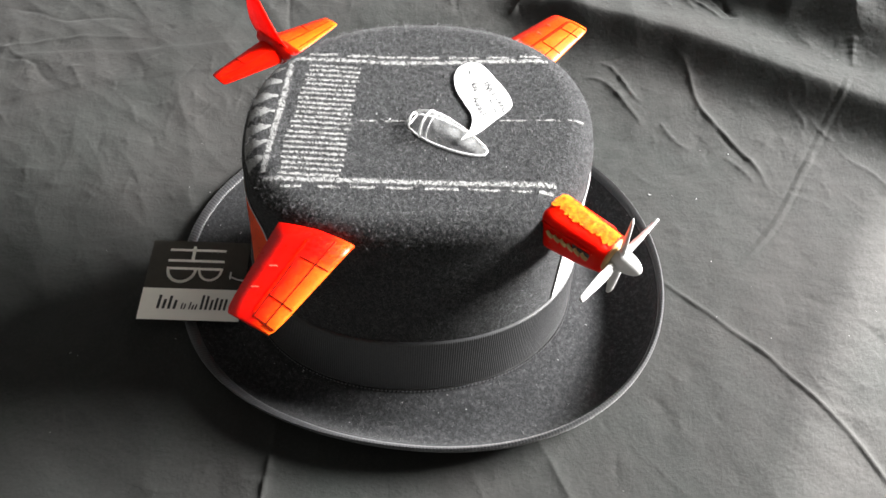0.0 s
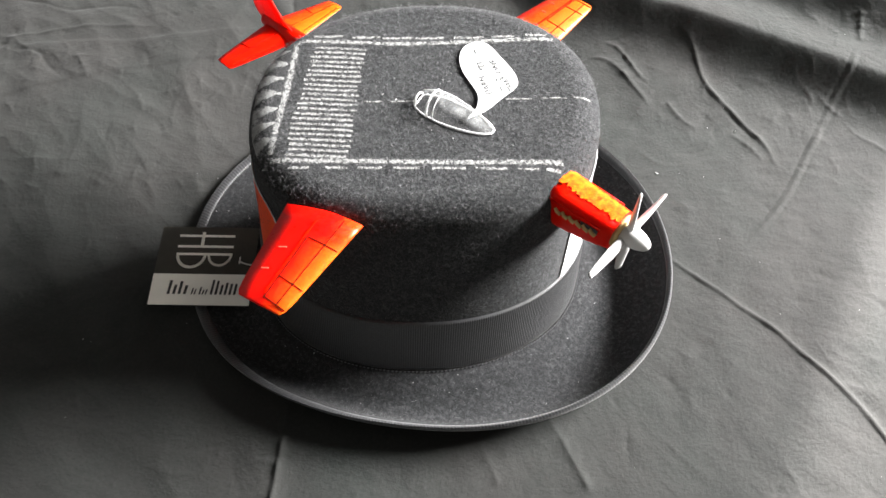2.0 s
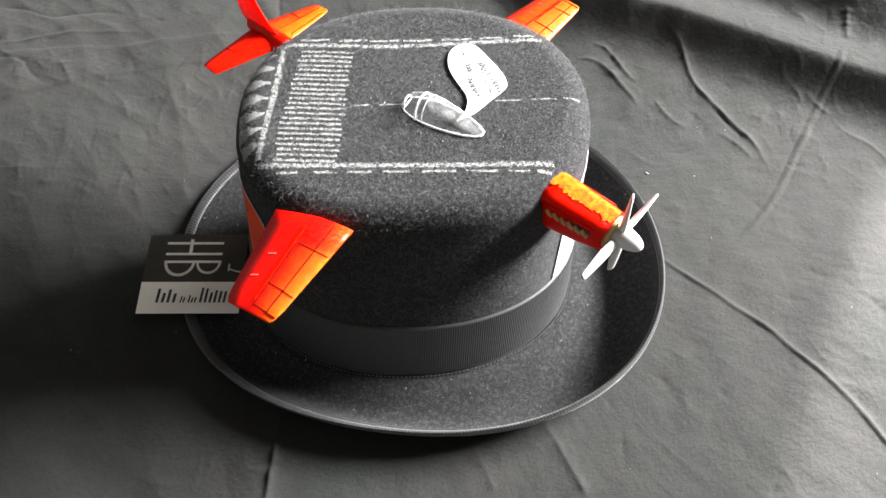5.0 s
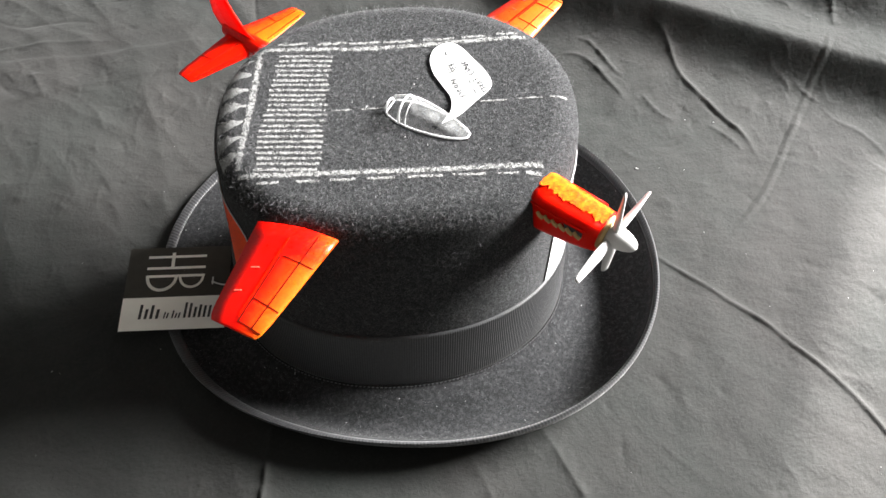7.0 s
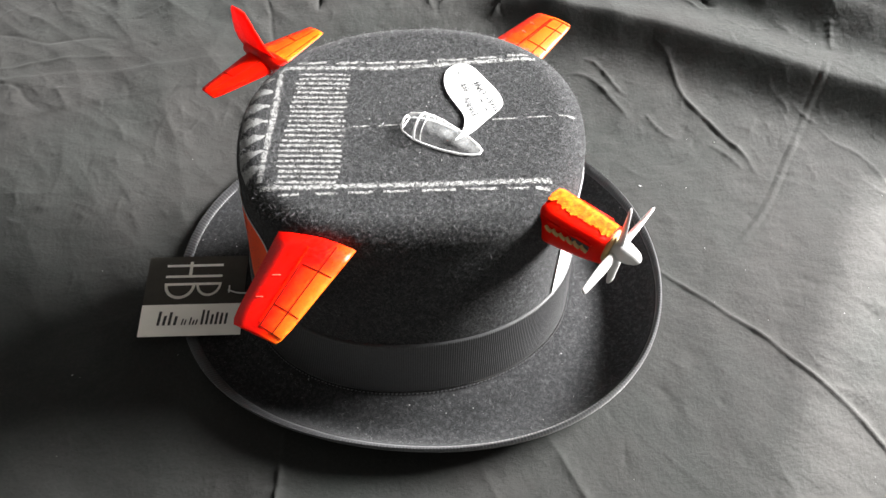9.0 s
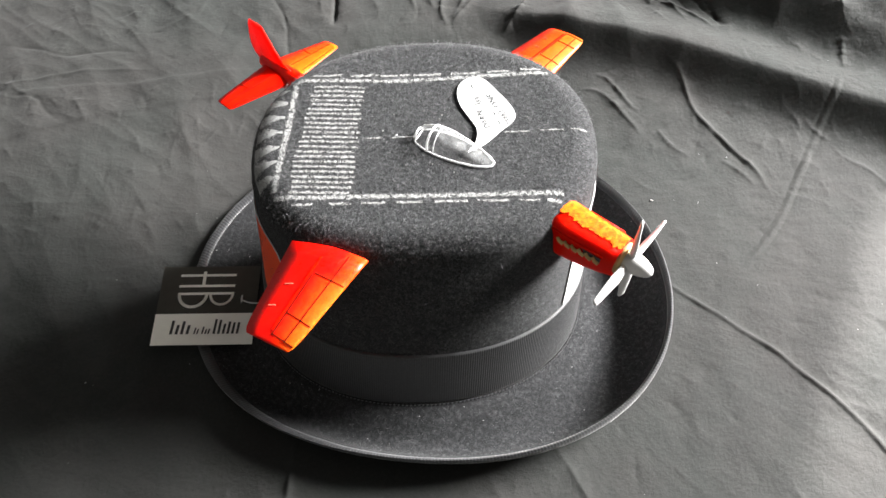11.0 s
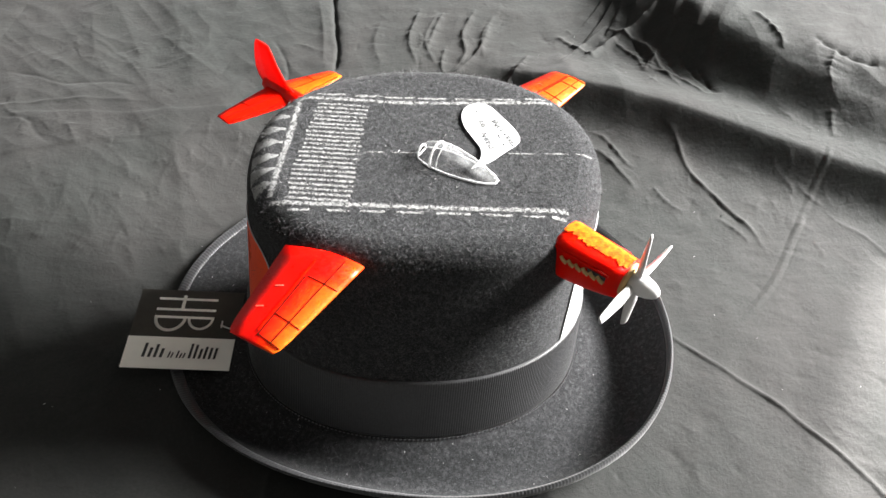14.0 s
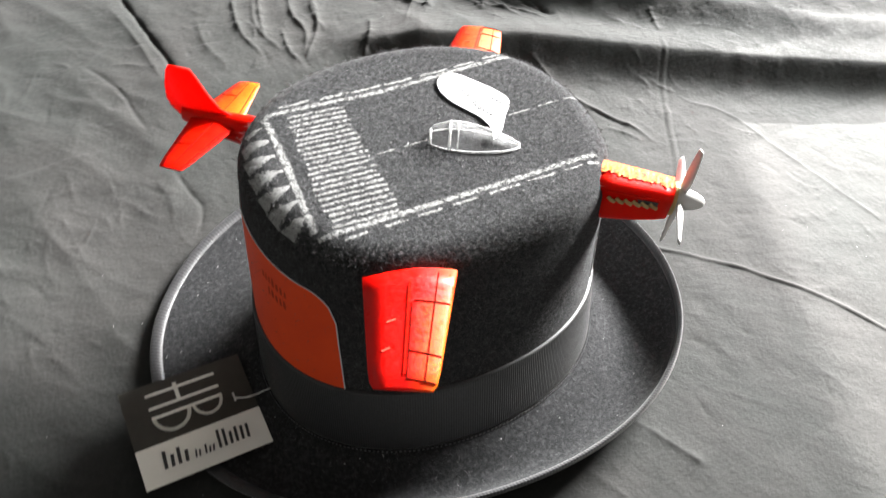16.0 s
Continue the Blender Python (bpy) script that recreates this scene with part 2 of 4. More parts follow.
def tube(name, pts, radius, material, parent, label="", sides=8, taper=None):
    pts = [Vector(p) for p in pts]
    rings = []
    for i, p in enumerate(pts):
        d = (pts[min(i + 1, len(pts) - 1)] - pts[max(i - 1, 0)]).normalized()
        a = d.cross(Vector((0.01, 0.02, 1))).normalized()
        b = d.cross(a)
        r = radius * (taper(i / (len(pts) - 1)) if taper else 1)
        rings.append([p + r * (math.cos(k * math.tau / sides) * a + math.sin(k * math.tau / sides) * b) for k in range(sides)])
    return loft(name, rings, material, parent, label)


def slab(name, outline, up, thick, material, parent, label="", bevel=0.0):
    """A plate: an outline of points, thickened against its normal up."""
    up = Vector(up).normalized()
    bm = bmesh.new()
    top = [bm.verts.new(Vector(p)) for p in outline]
    low = [bm.verts.new(Vector(p) - up * thick) for p in outline]
    bm.faces.new(top)
    bm.faces.new(low[::-1])
    n = len(top)
    for i in range(n):
        bm.faces.new((top[i], top[(i + 1) % n], low[(i + 1) % n], low[i]))
    if bevel:
        bmesh.ops.bevel(bm, geom=list(bm.edges), offset=bevel, segments=2, affect="EDGES")
    return part(name, bm, material, parent, label, smooth=False)


# ---- room ----
TABLE_TOP = -0.046
FLOOR_Z = TABLE_TOP - 0.74


def box(name, lo, hi, material, parent=None, label=""):
    (x0, y0, z0), (x1, y1, z1) = lo, hi
    v = [(x, y, z) for z in (z0, z1) for y in (y0, y1) for x in (x0, x1)]
    f = [(0, 2, 3, 1), (4, 5, 7, 6), (0, 1, 5, 4), (2, 6, 7, 3), (0, 4, 6, 2), (1, 3, 7, 5)]
    return put_mesh(name, v, f, material, parent, label, smooth=False)


def build_room():
    x0, x1, y0, y1, zc = -1.9, WINDOW[0], -2.2, 4.3, 2.4
    tagged(box("floor", (x0 - 0.2, y0 - 0.2, FLOOR_Z - 0.1), (x1 + 0.2, y1 + 0.2, FLOOR_Z), WOOD), "brown wooden floor of the room", "floor", kind="structure")
    tagged(box("ceiling", (x0 - 0.2, y0 - 0.2, zc), (x1 + 0.2, y1 + 0.2, zc + 0.1), WALL), "plain dark painted ceiling of the room", "ceiling", kind="structure")
    tagged(box("wall_west", (x0 - 0.15, y0, FLOOR_Z), (x0, y1, zc), WALL), "plain painted room wall", "wall", kind="structure")
    tagged(box("wall_south", (x0 - 0.15, y0 - 0.15, FLOOR_Z), (x1 + 0.15, y0, zc), WALL), "plain painted room wall", "wall", kind="structure")
    tagged(box("wall_north", (x0 - 0.15, y1, FLOOR_Z), (x1 + 0.15, y1 + 0.15, zc), WALL), "plain painted room wall", "wall", kind="structure")
    _, wy0, wy1, wz0, wz1 = WINDOW
    wall = new("wall_east")
    tagged(wall, "plain painted wall with a window opening", "wall", kind="structure")
    box("wall_panel", (x1, y0, FLOOR_Z), (x1 + 0.05, wy0, zc), WALL, wall)
    box("wall_panel", (x1, wy1, FLOOR_Z), (x1 + 0.05, y1, zc), WALL, wall)
    box("wall_panel", (x1, wy0, FLOOR_Z), (x1 + 0.05, wy1, wz0), WALL, wall)
    box("wall_panel", (x1, wy0, wz1), (x1 + 0.05, wy1, zc), WALL, wall)
    table = thing("table", "brown wooden table hidden under the dark cloth", "table")
    box("tabletop", (-1.2, -0.75, TABLE_TOP - 0.04), (0.84, 1.05, TABLE_TOP), WOOD, table)
    for x in (-1.1, 0.76):
        for y in (-0.65, 0.95):
            box("leg", (x - 0.035, y - 0.035, FLOOR_Z), (x + 0.035, y + 0.035, TABLE_TOP - 0.04), WOOD, table)


build_room()


# ---- cloth ----
def axis(lo, hi, a, b, fine, coarse):
    inner = np.arange(a, b + fine / 2, fine)
    return np.concatenate([np.arange(lo, a - coarse / 2, coarse), inner, np.arange(b + coarse, hi + coarse / 2, coarse)])


def along(X, Y, pts):
    """Distance to a line through points, which side of it, and how far along it, from 0 to 1."""
    P = np.array([(p[0], p[1]) for p in smooth_line([(*p, 0) for p in pts], 5)])
    seg = np.hypot(*np.diff(P, axis=0).T)
    total, run = seg.sum(), 0.0
    best, side, where = np.full(X.shape, 1e9), np.zeros(X.shape), np.zeros(X.shape)
    for (ax, ay), (bx, by), s in zip(P, P[1:], seg):
        dx, dy = (bx - ax) / s, (by - ay) / s
        u = np.clip((X - ax) * dx + (Y - ay) * dy, 0, s)
        ex, ey = X - ax - u * dx, Y - ay - u * dy
        d = np.hypot(ex, ey)
        near = d < best
        best = np.where(near, d, best)
        side = np.where(near, np.sign(dx * ey - dy * ex), side)
        where = np.where(near, (run + u) / total, where)
        run += s
    return best, side, where


def fade(w, a=0.18, b=0.18):
    return np.clip(w / a, 0, 1) * np.clip((1 - w) / b, 0, 1)


class Cloth:
    def __init__(self):
        xs = axis(-12, 8.4, -4.6, 6.2, 0.0125, 0.2)
        ys = axis(-7.5, 10, -2.4, 4.6, 0.0125, 0.2)
        self.X, self.Y = np.meshgrid(xs, ys)
        self.Z = np.zeros(self.X.shape)

    def around(self, pts, pad):
        """The part of the sheet that lies near a line."""
        xs, ys = self.X[0], self.Y[:, 0]
        px, py = [p[0] for p in pts], [p[1] for p in pts]
        i0, i1 = np.searchsorted(xs, (min(px) - pad, max(px) + pad))
        j0, j1 = np.searchsorted(ys, (min(py) - pad, max(py) + pad))
        return slice(j0, j1), slice(i0, i1)

    def crease(self, pts, height, width, ends=0.2):
        """A sharp pinched ridge (or, with a height below nought, a furrow), with a soft foot."""
        at = self.around(pts, 9 * width)
        d, s, w = along(self.X[at], self.Y[at], pts)
        jag = 0.75 + 0.5 * np.abs(np.sin(w * 17 + pts[0][0] * 9) * np.sin(w * 7.3 + 1))
        thin = np.where(s > 0, 0.85, 0.6) * width
        self.Z[at] += 0.62 * height * fade(w, ends, ends) * jag * (0.75 * np.exp(-((d / thin) ** 1.2)) + 0.25 * np.exp(-((d / (3 * width)) ** 2)))

    def step(self, pts, height, width, ends=0.1):
        """A raised edge: the side on the line's left stands higher near it."""
        at = self.around(pts, 70 * width)
        d, s, w = along(self.X[at], self.Y[at], pts)
        sd = d * s
        self.Z[at] += height * fade(w, ends, ends) * (1 / (1 + np.exp(np.clip(-sd / width, -60, 60)))) * np.exp(-np.clip(sd, 0, None) / (width * 14))

    def swell(self, pts, height, near, far, ends=0.05, shape=2.0):
        """A broad roll, steeper on the line's right side than on its left."""
        at = self.around(pts, 3.2 * max(near, far))
        d, s, w = along(self.X[at], self.Y[at], pts)
        k = np.where(s > 0, far, near)
        self.Z[at] += height * fade(w, ends, ends) * np.exp(-((d / k) ** shape))

    def scatter(self, count, x0, x1, y0, y1, turn, spread, height, seed):
        """Short, slight wrinkles strewn over a stretch of the sheet."""
        rnd = random.Random(seed)
        for _ in range(count):
            x, y, a = rnd.uniform(x0, x1), rnd.uniform(y0, y1), radians(turn + rnd.gauss(0, spread))
            n, bend, pts = rnd.uniform(0.12, 0.45), rnd.uniform(-0.5, 0.5), []
            for q in (-0.5, 0.0, 0.5):
                pts.append((x + n * q * math.cos(a) - bend * n * q * q * math.sin(a), y + n * q * math.sin(a) + bend * n * q * q * math.cos(a)))
            self.crease(pts, height * rnd.choice((-1, 1, 1)) * rnd.uniform(0.4, 1.2), rnd.uniform(0.02, 0.04), 0.4)


def rumple(X, Y, turn, stretch, scale, seed):
    """Uneven ripples drawn out along a direction, from -1 to 1."""
    c, s = math.cos(turn), math.sin(turn)
    step = 2
    xs, ys = X[0, ::step], Y[::step, 0]
    g = np.array([[noise.noise(((c * x + s * y) * scale / stretch, (c * y - s * x) * scale, seed)) for x in xs] for y in ys])
    iy = np.clip(np.arange(Y.shape[0]) / step, 0, g.shape[0] - 1.001)
    ix = np.clip(np.arange(X.shape[1]) / step, 0, g.shape[1] - 1.001)
    y0, x0 = iy.astype(int), ix.astype(int)
    fy, fx = (iy - y0)[:, None], (ix - x0)[None, :]
    return g[y0][:, x0] * (1 - fy) * (1 - fx) + g[y0 + 1][:, x0] * fy * (1 - fx) + g[y0][:, x0 + 1] * (1 - fy) * fx + g[y0 + 1][:, x0 + 1] * fy * fx


def build_cloth():
    c = Cloth()
    X, Y = c.X, c.Y
    left = np.clip((-0.6 - X) / 1.5, 0, 1)
    back = np.clip((Y - 0.6) / 1.6, 0, 1)
    c.Z += 0.030 * rumple(X, Y, 0.4, 1.6, 0.6, 1.7) * (0.3 + 0.7 * np.maximum(left, back))
    # slanting ripples: fine ones left of the hat, upright ones behind it
    c.Z += 0.040 * left * (0.35 - np.abs(rumple(X, Y, radians(118), 3.5, 1.9, 4.2)))
    c.Z += 0.022 * left * (0.35 - np.abs(rumple(X, Y, radians(140), 2.5, 3.3, 8.1)))
    c.Z += 0.034 * back * (0.35 - np.abs(rumple(X, Y, radians(97), 3.0, 1.7, 6.4)))
    c.Z += 0.012 * (0.4 + back) * (0.35 - np.abs(rumple(X, Y, radians(60), 2.0, 3.1, 2.9)))
    c.Z += 0.006 * rumple(X, Y, radians(20), 1.3, 6.0, 5.5)
    fold_far(c)
    fold_right(c)
    fold_left(c)
    fold_near(c)
    c.scatter(190, -4.6, -1.3, -0.4, 3.4, 118, 35, 0.013, 3)
    c.scatter(70, -1.2, 3.0, 2.3, 4.3, 100, 35, 0.012, 7)
    c.scatter(230, 1.5, 4.6, -1.6, 1.9, 130, 45, 0.0085, 11)
    c.scatter(50, -3.5, 2.5, -2.3, -1.5, 110, 40, 0.009, 15)
    # pressed flat under the hat
    press = np.clip((np.hypot(X / 1.62, (Y + 0.5) / 1.45) - 0.85) / 0.3, 0, 1)
    c.Z = c.Z * press
    c.Z = np.maximum(c.Z, -0.09)
    n = X.shape[1]
    # the sheet climbs towards the back and the left, where it is bunched, and sinks a little to the right
    slope = np.where(X > 0, -0.02, -0.055) * X * np.clip((Y + 1.5) / 2.0, 0.15, 1) + 0.10 * np.clip(Y, 0, 4)
    away = np.clip((np.hypot(X / 1.9, (Y + 0.5) / 1.6) - 0.9) / 1.1, 0, 1)
    rise = 0.55 * np.tanh(slope / 0.55) * away * away * (3 - 2 * away)
    # behind the far crest the sheet climbs towards the next fold
    d, side, w = along(X, Y, FAR_CREST)
    climb = np.clip((d * side - 0.2) / 1.7, 0, 1)
    rise = rise + 0.27 * climb * climb * (3 - 2 * climb) * np.clip((w - 0.08) / 0.2, 0, 1)
    PX, PY, PZ = 0.22, -3.42, 4.74
    k = (PZ - rise) / PZ
    verts = np.stack([PX + (X - PX) * k, PY + (Y - PY) * k, c.Z + rise], -1).reshape(-1, 3) * DM
    c.Z = c.Z + rise
    r, k = np.meshgrid(np.arange(X.shape[0] - 1), np.arange(n - 1), indexing="ij")
    a = (r * n + k).ravel()
    faces = np.stack([a, a + 1, a + n + 1, a + n], 1)
    ob = put_mesh("tablecloth", verts.tolist(), faces.tolist(), CLOTH)
    tagged(ob, "wrinkled charcoal grey cloth spread over the table", "cloth", kind="structure")
    return c


FAR_CREST = [(0.3, 2.95), (1.17, 2.44), (2.15, 2.02), (3.14, 1.47), (3.9, 1.05), (5.4, 0.25), (7.3, -0.7)]


def fold_far(c):
    c.swell(FAR_CREST, 0.235, 0.20, 0.60, 0.14, 1.7)
    c.swell([(2.06, 5.46), (2.61, 4.36), (3.04, 3.46), (3.41, 2.86), (3.81, 2.31), (4.36, 1.84), (4.94, 1.42), (5.46, 1.01), (6.6, 0.4), (7.8, -0.1)], 0.26, 0.5, 9.0, 0.05, 2.0)
    c.crease([(3.9, 3.1), (4.15, 2.7), (4.5, 2.55)], -0.06, 0.08)
    c.crease([(4.4, 2.3), (4.7, 2.1), (5.2, 1.9)], 0.05, 0.07)
    c.crease([(-1.24, 4.5), (-1.16, 3.9), (-1.09, 3.4), (-1.04, 3.1), (-1.03, 2.65)], -0.085, 0.03, 0.12)
    c.crease([(-1.38, 4.2), (-1.24, 3.5), (-1.15, 2.75)], 0.03, 0.05)
    c.crease([(-1.77, 3.32), (-1.54, 2.83), (-1.47, 2.42), (-1.41, 2.16)], -0.03, 0.03)
    c.crease([(0.08, 3.9), (-0.02, 3.5), (-0.1, 3.1)], 0.05, 0.04)
    c.crease([(0.11, 3.22), (0.06, 2.84), (0.12, 2.6)], 0.04, 0.035)
    c.crease([(0.6, 3.71), (0.45, 3.1), (0.14, 2.61)], 0.05, 0.04)
    c.crease([(2.07, 3.61), (1.8, 3.2), (1.47, 2.85)], 0.04, 0.03)
    c.crease([(1.95, 3.75), (1.62, 3.3), (1.22, 2.67)], 0.04, 0.03)
    c.crease([(2.12, 3.51), (2.16, 3.1), (2.19, 2.76)], -0.03, 0.035)
    c.crease([(2.19, 2.76), (2.27, 2.96), (2.35, 3.16)], 0.05, 0.035)
    c.crease([(2.35, 3.16), (2.42, 2.9), (2.5, 2.55)], -0.035, 0.04)
    c.crease([(2.68, 2.8), (2.72, 2.5), (2.72, 2.23)], -0.035, 0.04)
    c.crease([(2.15, 2.8), (2.45, 2.55), (2.65, 2.2)], 0.04, 0.03)
    c.crease([(-0.18, 4.0), (-0.29, 3.3), (-0.19, 2.85)], 0.055, 0.05)
    c.crease([(0.02, 3.9), (-0.12, 3.3), (0.02, 2.8)], 0.035, 0.04)
    c.crease([(0.45, 4.0), (0.29, 3.45), (0.31, 3.05), (0.16, 2.7)], 0.06, 0.05)
    c.crease([(0.66, 3.9), (0.5, 3.4), (0.5, 2.95)], 0.04, 0.045)
    c.crease([(-0.62, 3.7), (-0.66, 3.2), (-0.55, 2.8)], 0.03, 0.06)
    c.crease([(0.98, 3.0), (0.85, 2.7), (0.66, 2.4)], 0.05, 0.045)
    c.crease([(1.29, 3.45), (1.48, 3.15), (1.66, 2.9)], 0.05, 0.045)
    c.crease([(2.5, 3.95), (1.88, 3.3), (1.5, 2.8)], 0.07, 0.05)
    c.crease([(1.9, 3.32), (2.1, 3.0), (2.12, 2.7)], 0.045, 0.04)
    c.crease([(1.86, 3.65), (2.23, 3.24), (2.3, 2.83), (2.42, 2.35)], 0.055, 0.045)
    c.crease([(2.12, 2.68), (2.24, 2.95)], 0.04, 0.035)
    c.crease([(2.55, 3.2), (2.62, 2.7), (2.78, 2.25)], -0.05, 0.045)
    c.crease([(3.4, 3.6), (3.55, 3.1), (3.5, 2.8)], 0.05, 0.05)
    c.crease([(4.1, 2.9), (3.85, 2.45), (3.8, 2.2)], 0.05, 0.06)
    c.crease([(3.72, 1.95), (3.62, 1.55)], 0.03, 0.04)


def fold_right(c):
    c.crease([(2.12, 1.88), (2.24, 1.71), (2.30, 1.28), (2.45, 0.97), (2.66, 0.58), (2.70, 0.45), (2.72, 0.33)], 0.040, 0.026)
    c.crease([(2.38, 1.02), (2.50, 0.80), (2.60, 0.62)], -0.016, 0.02)
    c.crease([(1.48, 1.81), (1.61, 1.70), (1.75, 1.37), (1.83, 1.32)], 0.033, 0.026)
    c.crease([(1.30, 1.63), (1.51, 1.55), (1.69, 1.23), (1.79, 1.02)], 0.030, 0.026)
    c.crease([(1.92, 1.11), (2.02, 0.88), (2.15, 0.76)], 0.026, 0.028)
    c.crease([(3.11, 1.19), (3.15, 1.09), (3.15, 1.0)], 0.018, 0.02)
    c.crease([(3.20, 1.11), (3.28, 0.98), (3.37, 0.87)], 0.020, 0.02)
    c.crease([(3.36, 0.83), (3.46, 0.66), (3.59, 0.55), (3.70, 0.33), (3.76, -0.1), (3.86, -0.9), (3.92, -1.3)], 0.016, 0.022, 0.08)
    c.crease([(2.40, 0.72), (2.52, 0.58), (2.63, 0.42)], 0.02, 0.025)
    # stitched hem: a narrow band standing a little proud between two seams
    hem = [(3.56, 1.46), (3.445, 1.235), (3.20, 0.82), (3.005, 0.51), (2.72, 0.06), (2.5, -0.2), (2.33, -0.36)]
    c.crease(hem, 0.012, 0.026, 0.1)
    c.crease([(x - 0.034, y + 0.02) for x, y in hem], -0.009, 0.010, 0.1)
    c.crease([(x + 0.034, y - 0.02) for x, y in hem], -0.009, 0.010, 0.1)
    # long pressed crease
    pleat = [(1.5, -0.3), (1.72, -0.495), (2.02, -0.76), (2.17, -0.91), (2.37, -1.08), (2.50, -1.245), (2.645, -1.41), (2.80, -1.64), (2.912, -1.86), (3.1, -2.3)]
    c.crease(pleat, -0.034, 0.055, 0.06)
    c.crease(pleat, 0.056, 0.022, 0.06)


def fold_left(c):
    # a doubled hem runs from the left towards the hat
    c.step([(-5.4, 0.75), (-3.84, 1.25), (-3.21, 1.45), (-2.92, 1.53), (-1.7, 1.75)], 0.012, 0.013)
    c.step([(-1.5, 2.12), (-1.92, 2.07), (-2.8, 1.94), (-3.61, 1.9), (-5.4, 1.65)], 0.010, 0.013)
    c.crease([(-4.5, 2.12), (-4.16, 1.98), (-3.95, 2.0), (-3.3, 2.12), (-2.7, 2.1)], 0.0182, 0.030)
    c.crease([(-4.3, 1.75), (-4.15, 1.6), (-4.0, 1.62)], 0.0210, 0.040)
    c.crease([(-5.2, 3.7), (-4.49, 3.14), (-3.8, 2.5)], 0.0154, 0.060)
    c.crease([(-3.75, 3.3), (-3.17, 2.81), (-2.75, 2.25)], 0.0154, 0.050)
    c.crease([(-3.0, 3.4), (-2.6, 2.95), (-2.1, 2.5)], 0.0140, 0.050)
    c.crease([(-2.5, 3.6), (-2.44, 3.0), (-2.95, 2.68)], 0.0126, 0.040)
    c.crease([(-3.42, 1.75), (-3.3, 1.58), (-3.2, 1.4)], 0.0210, 0.035)
    c.crease([(-2.85, 1.35), (-2.7, 1.2), (-2.62, 1.0)], 0.0154, 0.035)
    c.crease([(-2.2, 1.5), (-2.35, 1.1), (-2.3, 0.7)], 0.0098, 0.050)
    c.crease([(-3.2, 1.2), (-3.1, 0.7), (-3.2, 0.2)], 0.0098, 0.060)
    c.crease([(-1.30, 1.7), (-1.22, 1.36), (-1.17, 1.16), (-1.27, 0.89)], -0.0280, 0.028)
    c.crease([(-4.38, 2.56), (-4.02, 2.5), (-3.7, 2.37), (-3.43, 2.39), (-3.12, 2.41), (-2.91, 2.35)], -0.0196, 0.030)
    c.crease([(-4.12, 1.83), (-3.78, 1.76), (-3.65, 1.6), (-3.46, 1.43)], -0.0210, 0.030)
    c.crease([(-1.45, 1.6), (-1.38, 1.3), (-1.42, 1.05)], 0.0140, 0.040)


def fold_near(c):
    c.crease([(0.62, -1.60), (0.78, -1.80), (0.88, -2.0), (1.0, -2.25)], 0.028, 0.032, 0.1)
    c.crease([(-0.98, -1.6), (-1.0, -1.93), (-1.03, -2.4)], 0.045, 0.03, 0.1)
    c.crease([(0.22, -1.8), (0.34, -2.01), (0.42, -2.2)], 0.014, 0.028, 0.1)
    c.crease([(1.3, -1.7), (1.55, -1.95), (1.8, -2.2)], 0.006, 0.03)


SHEET = build_cloth()

# ---- hat ----
CX, CY = -0.043, -0.25
HA, HB = 1.085, 0.875
TOP, SHOULDER = 1.487, 0.17


def oval(k, a, b, n=2.2, cx=CX, cy=CY, near=0.5):
    """A point on the hat's oval, squarer towards the near side."""
    c, s = math.cos(k), math.sin(k)
    n += near * max(0.0, -s)
    r = (abs(c) ** n + abs(s) ** n) ** (-1 / n)
    return cx + a * r * c, cy + b * r * s


def norm_radius(x, y, n=2.2):
    u, v = (x - CX) / HA, (y - CY) / HB
    n += 0.5 * max(0.0, -v / max(1e-6, math.hypot(u, v)))
    return (abs(u) ** n + abs(v) ** n) ** (1 / n)


def top_z(x, y):
    """Height of the crown's top at a place, over the rounded shoulder too."""
    rho = min(norm_radius(x, y), 0.9999)
    d = (1 - rho) * 0.97
    z = TOP + 0.03 * (y + 0.29) + 0.006 * (1 - rho ** 2)
    if d < SHOULDER:
        z -= SHOULDER * 0.95 * (1 - math.sqrt(max(0.0, 1 - ((SHOULDER - d) / SHOULDER) ** 2)))
    return z


def wall_point(k, z, off=0.0):
    """A point of the crown's side. The old crown leans: its foot stands nearer than its top."""
    t = max(0.0, (1.33 - z) / 1.13)
    a, b = HA + 0.025 * t, HB - 0.02 * t
    x, y = oval(k, a + off, b + off, 2.2 - 0.1 * t, CX - 0.075 * t, CY - LEAN_Y * t ** 1.15, 0.5 * max(0.0, 1 - 1.5 * t))
    return Vector((x, y, z))


LEAN_Y = 0.36
BAND_HEIGHT = 0.40


def foot_z(k):
    """Height of the crown's foot: higher at the curled sides than at both ends."""
    return 0.145 + 0.03 * math.sin(k) ** 2


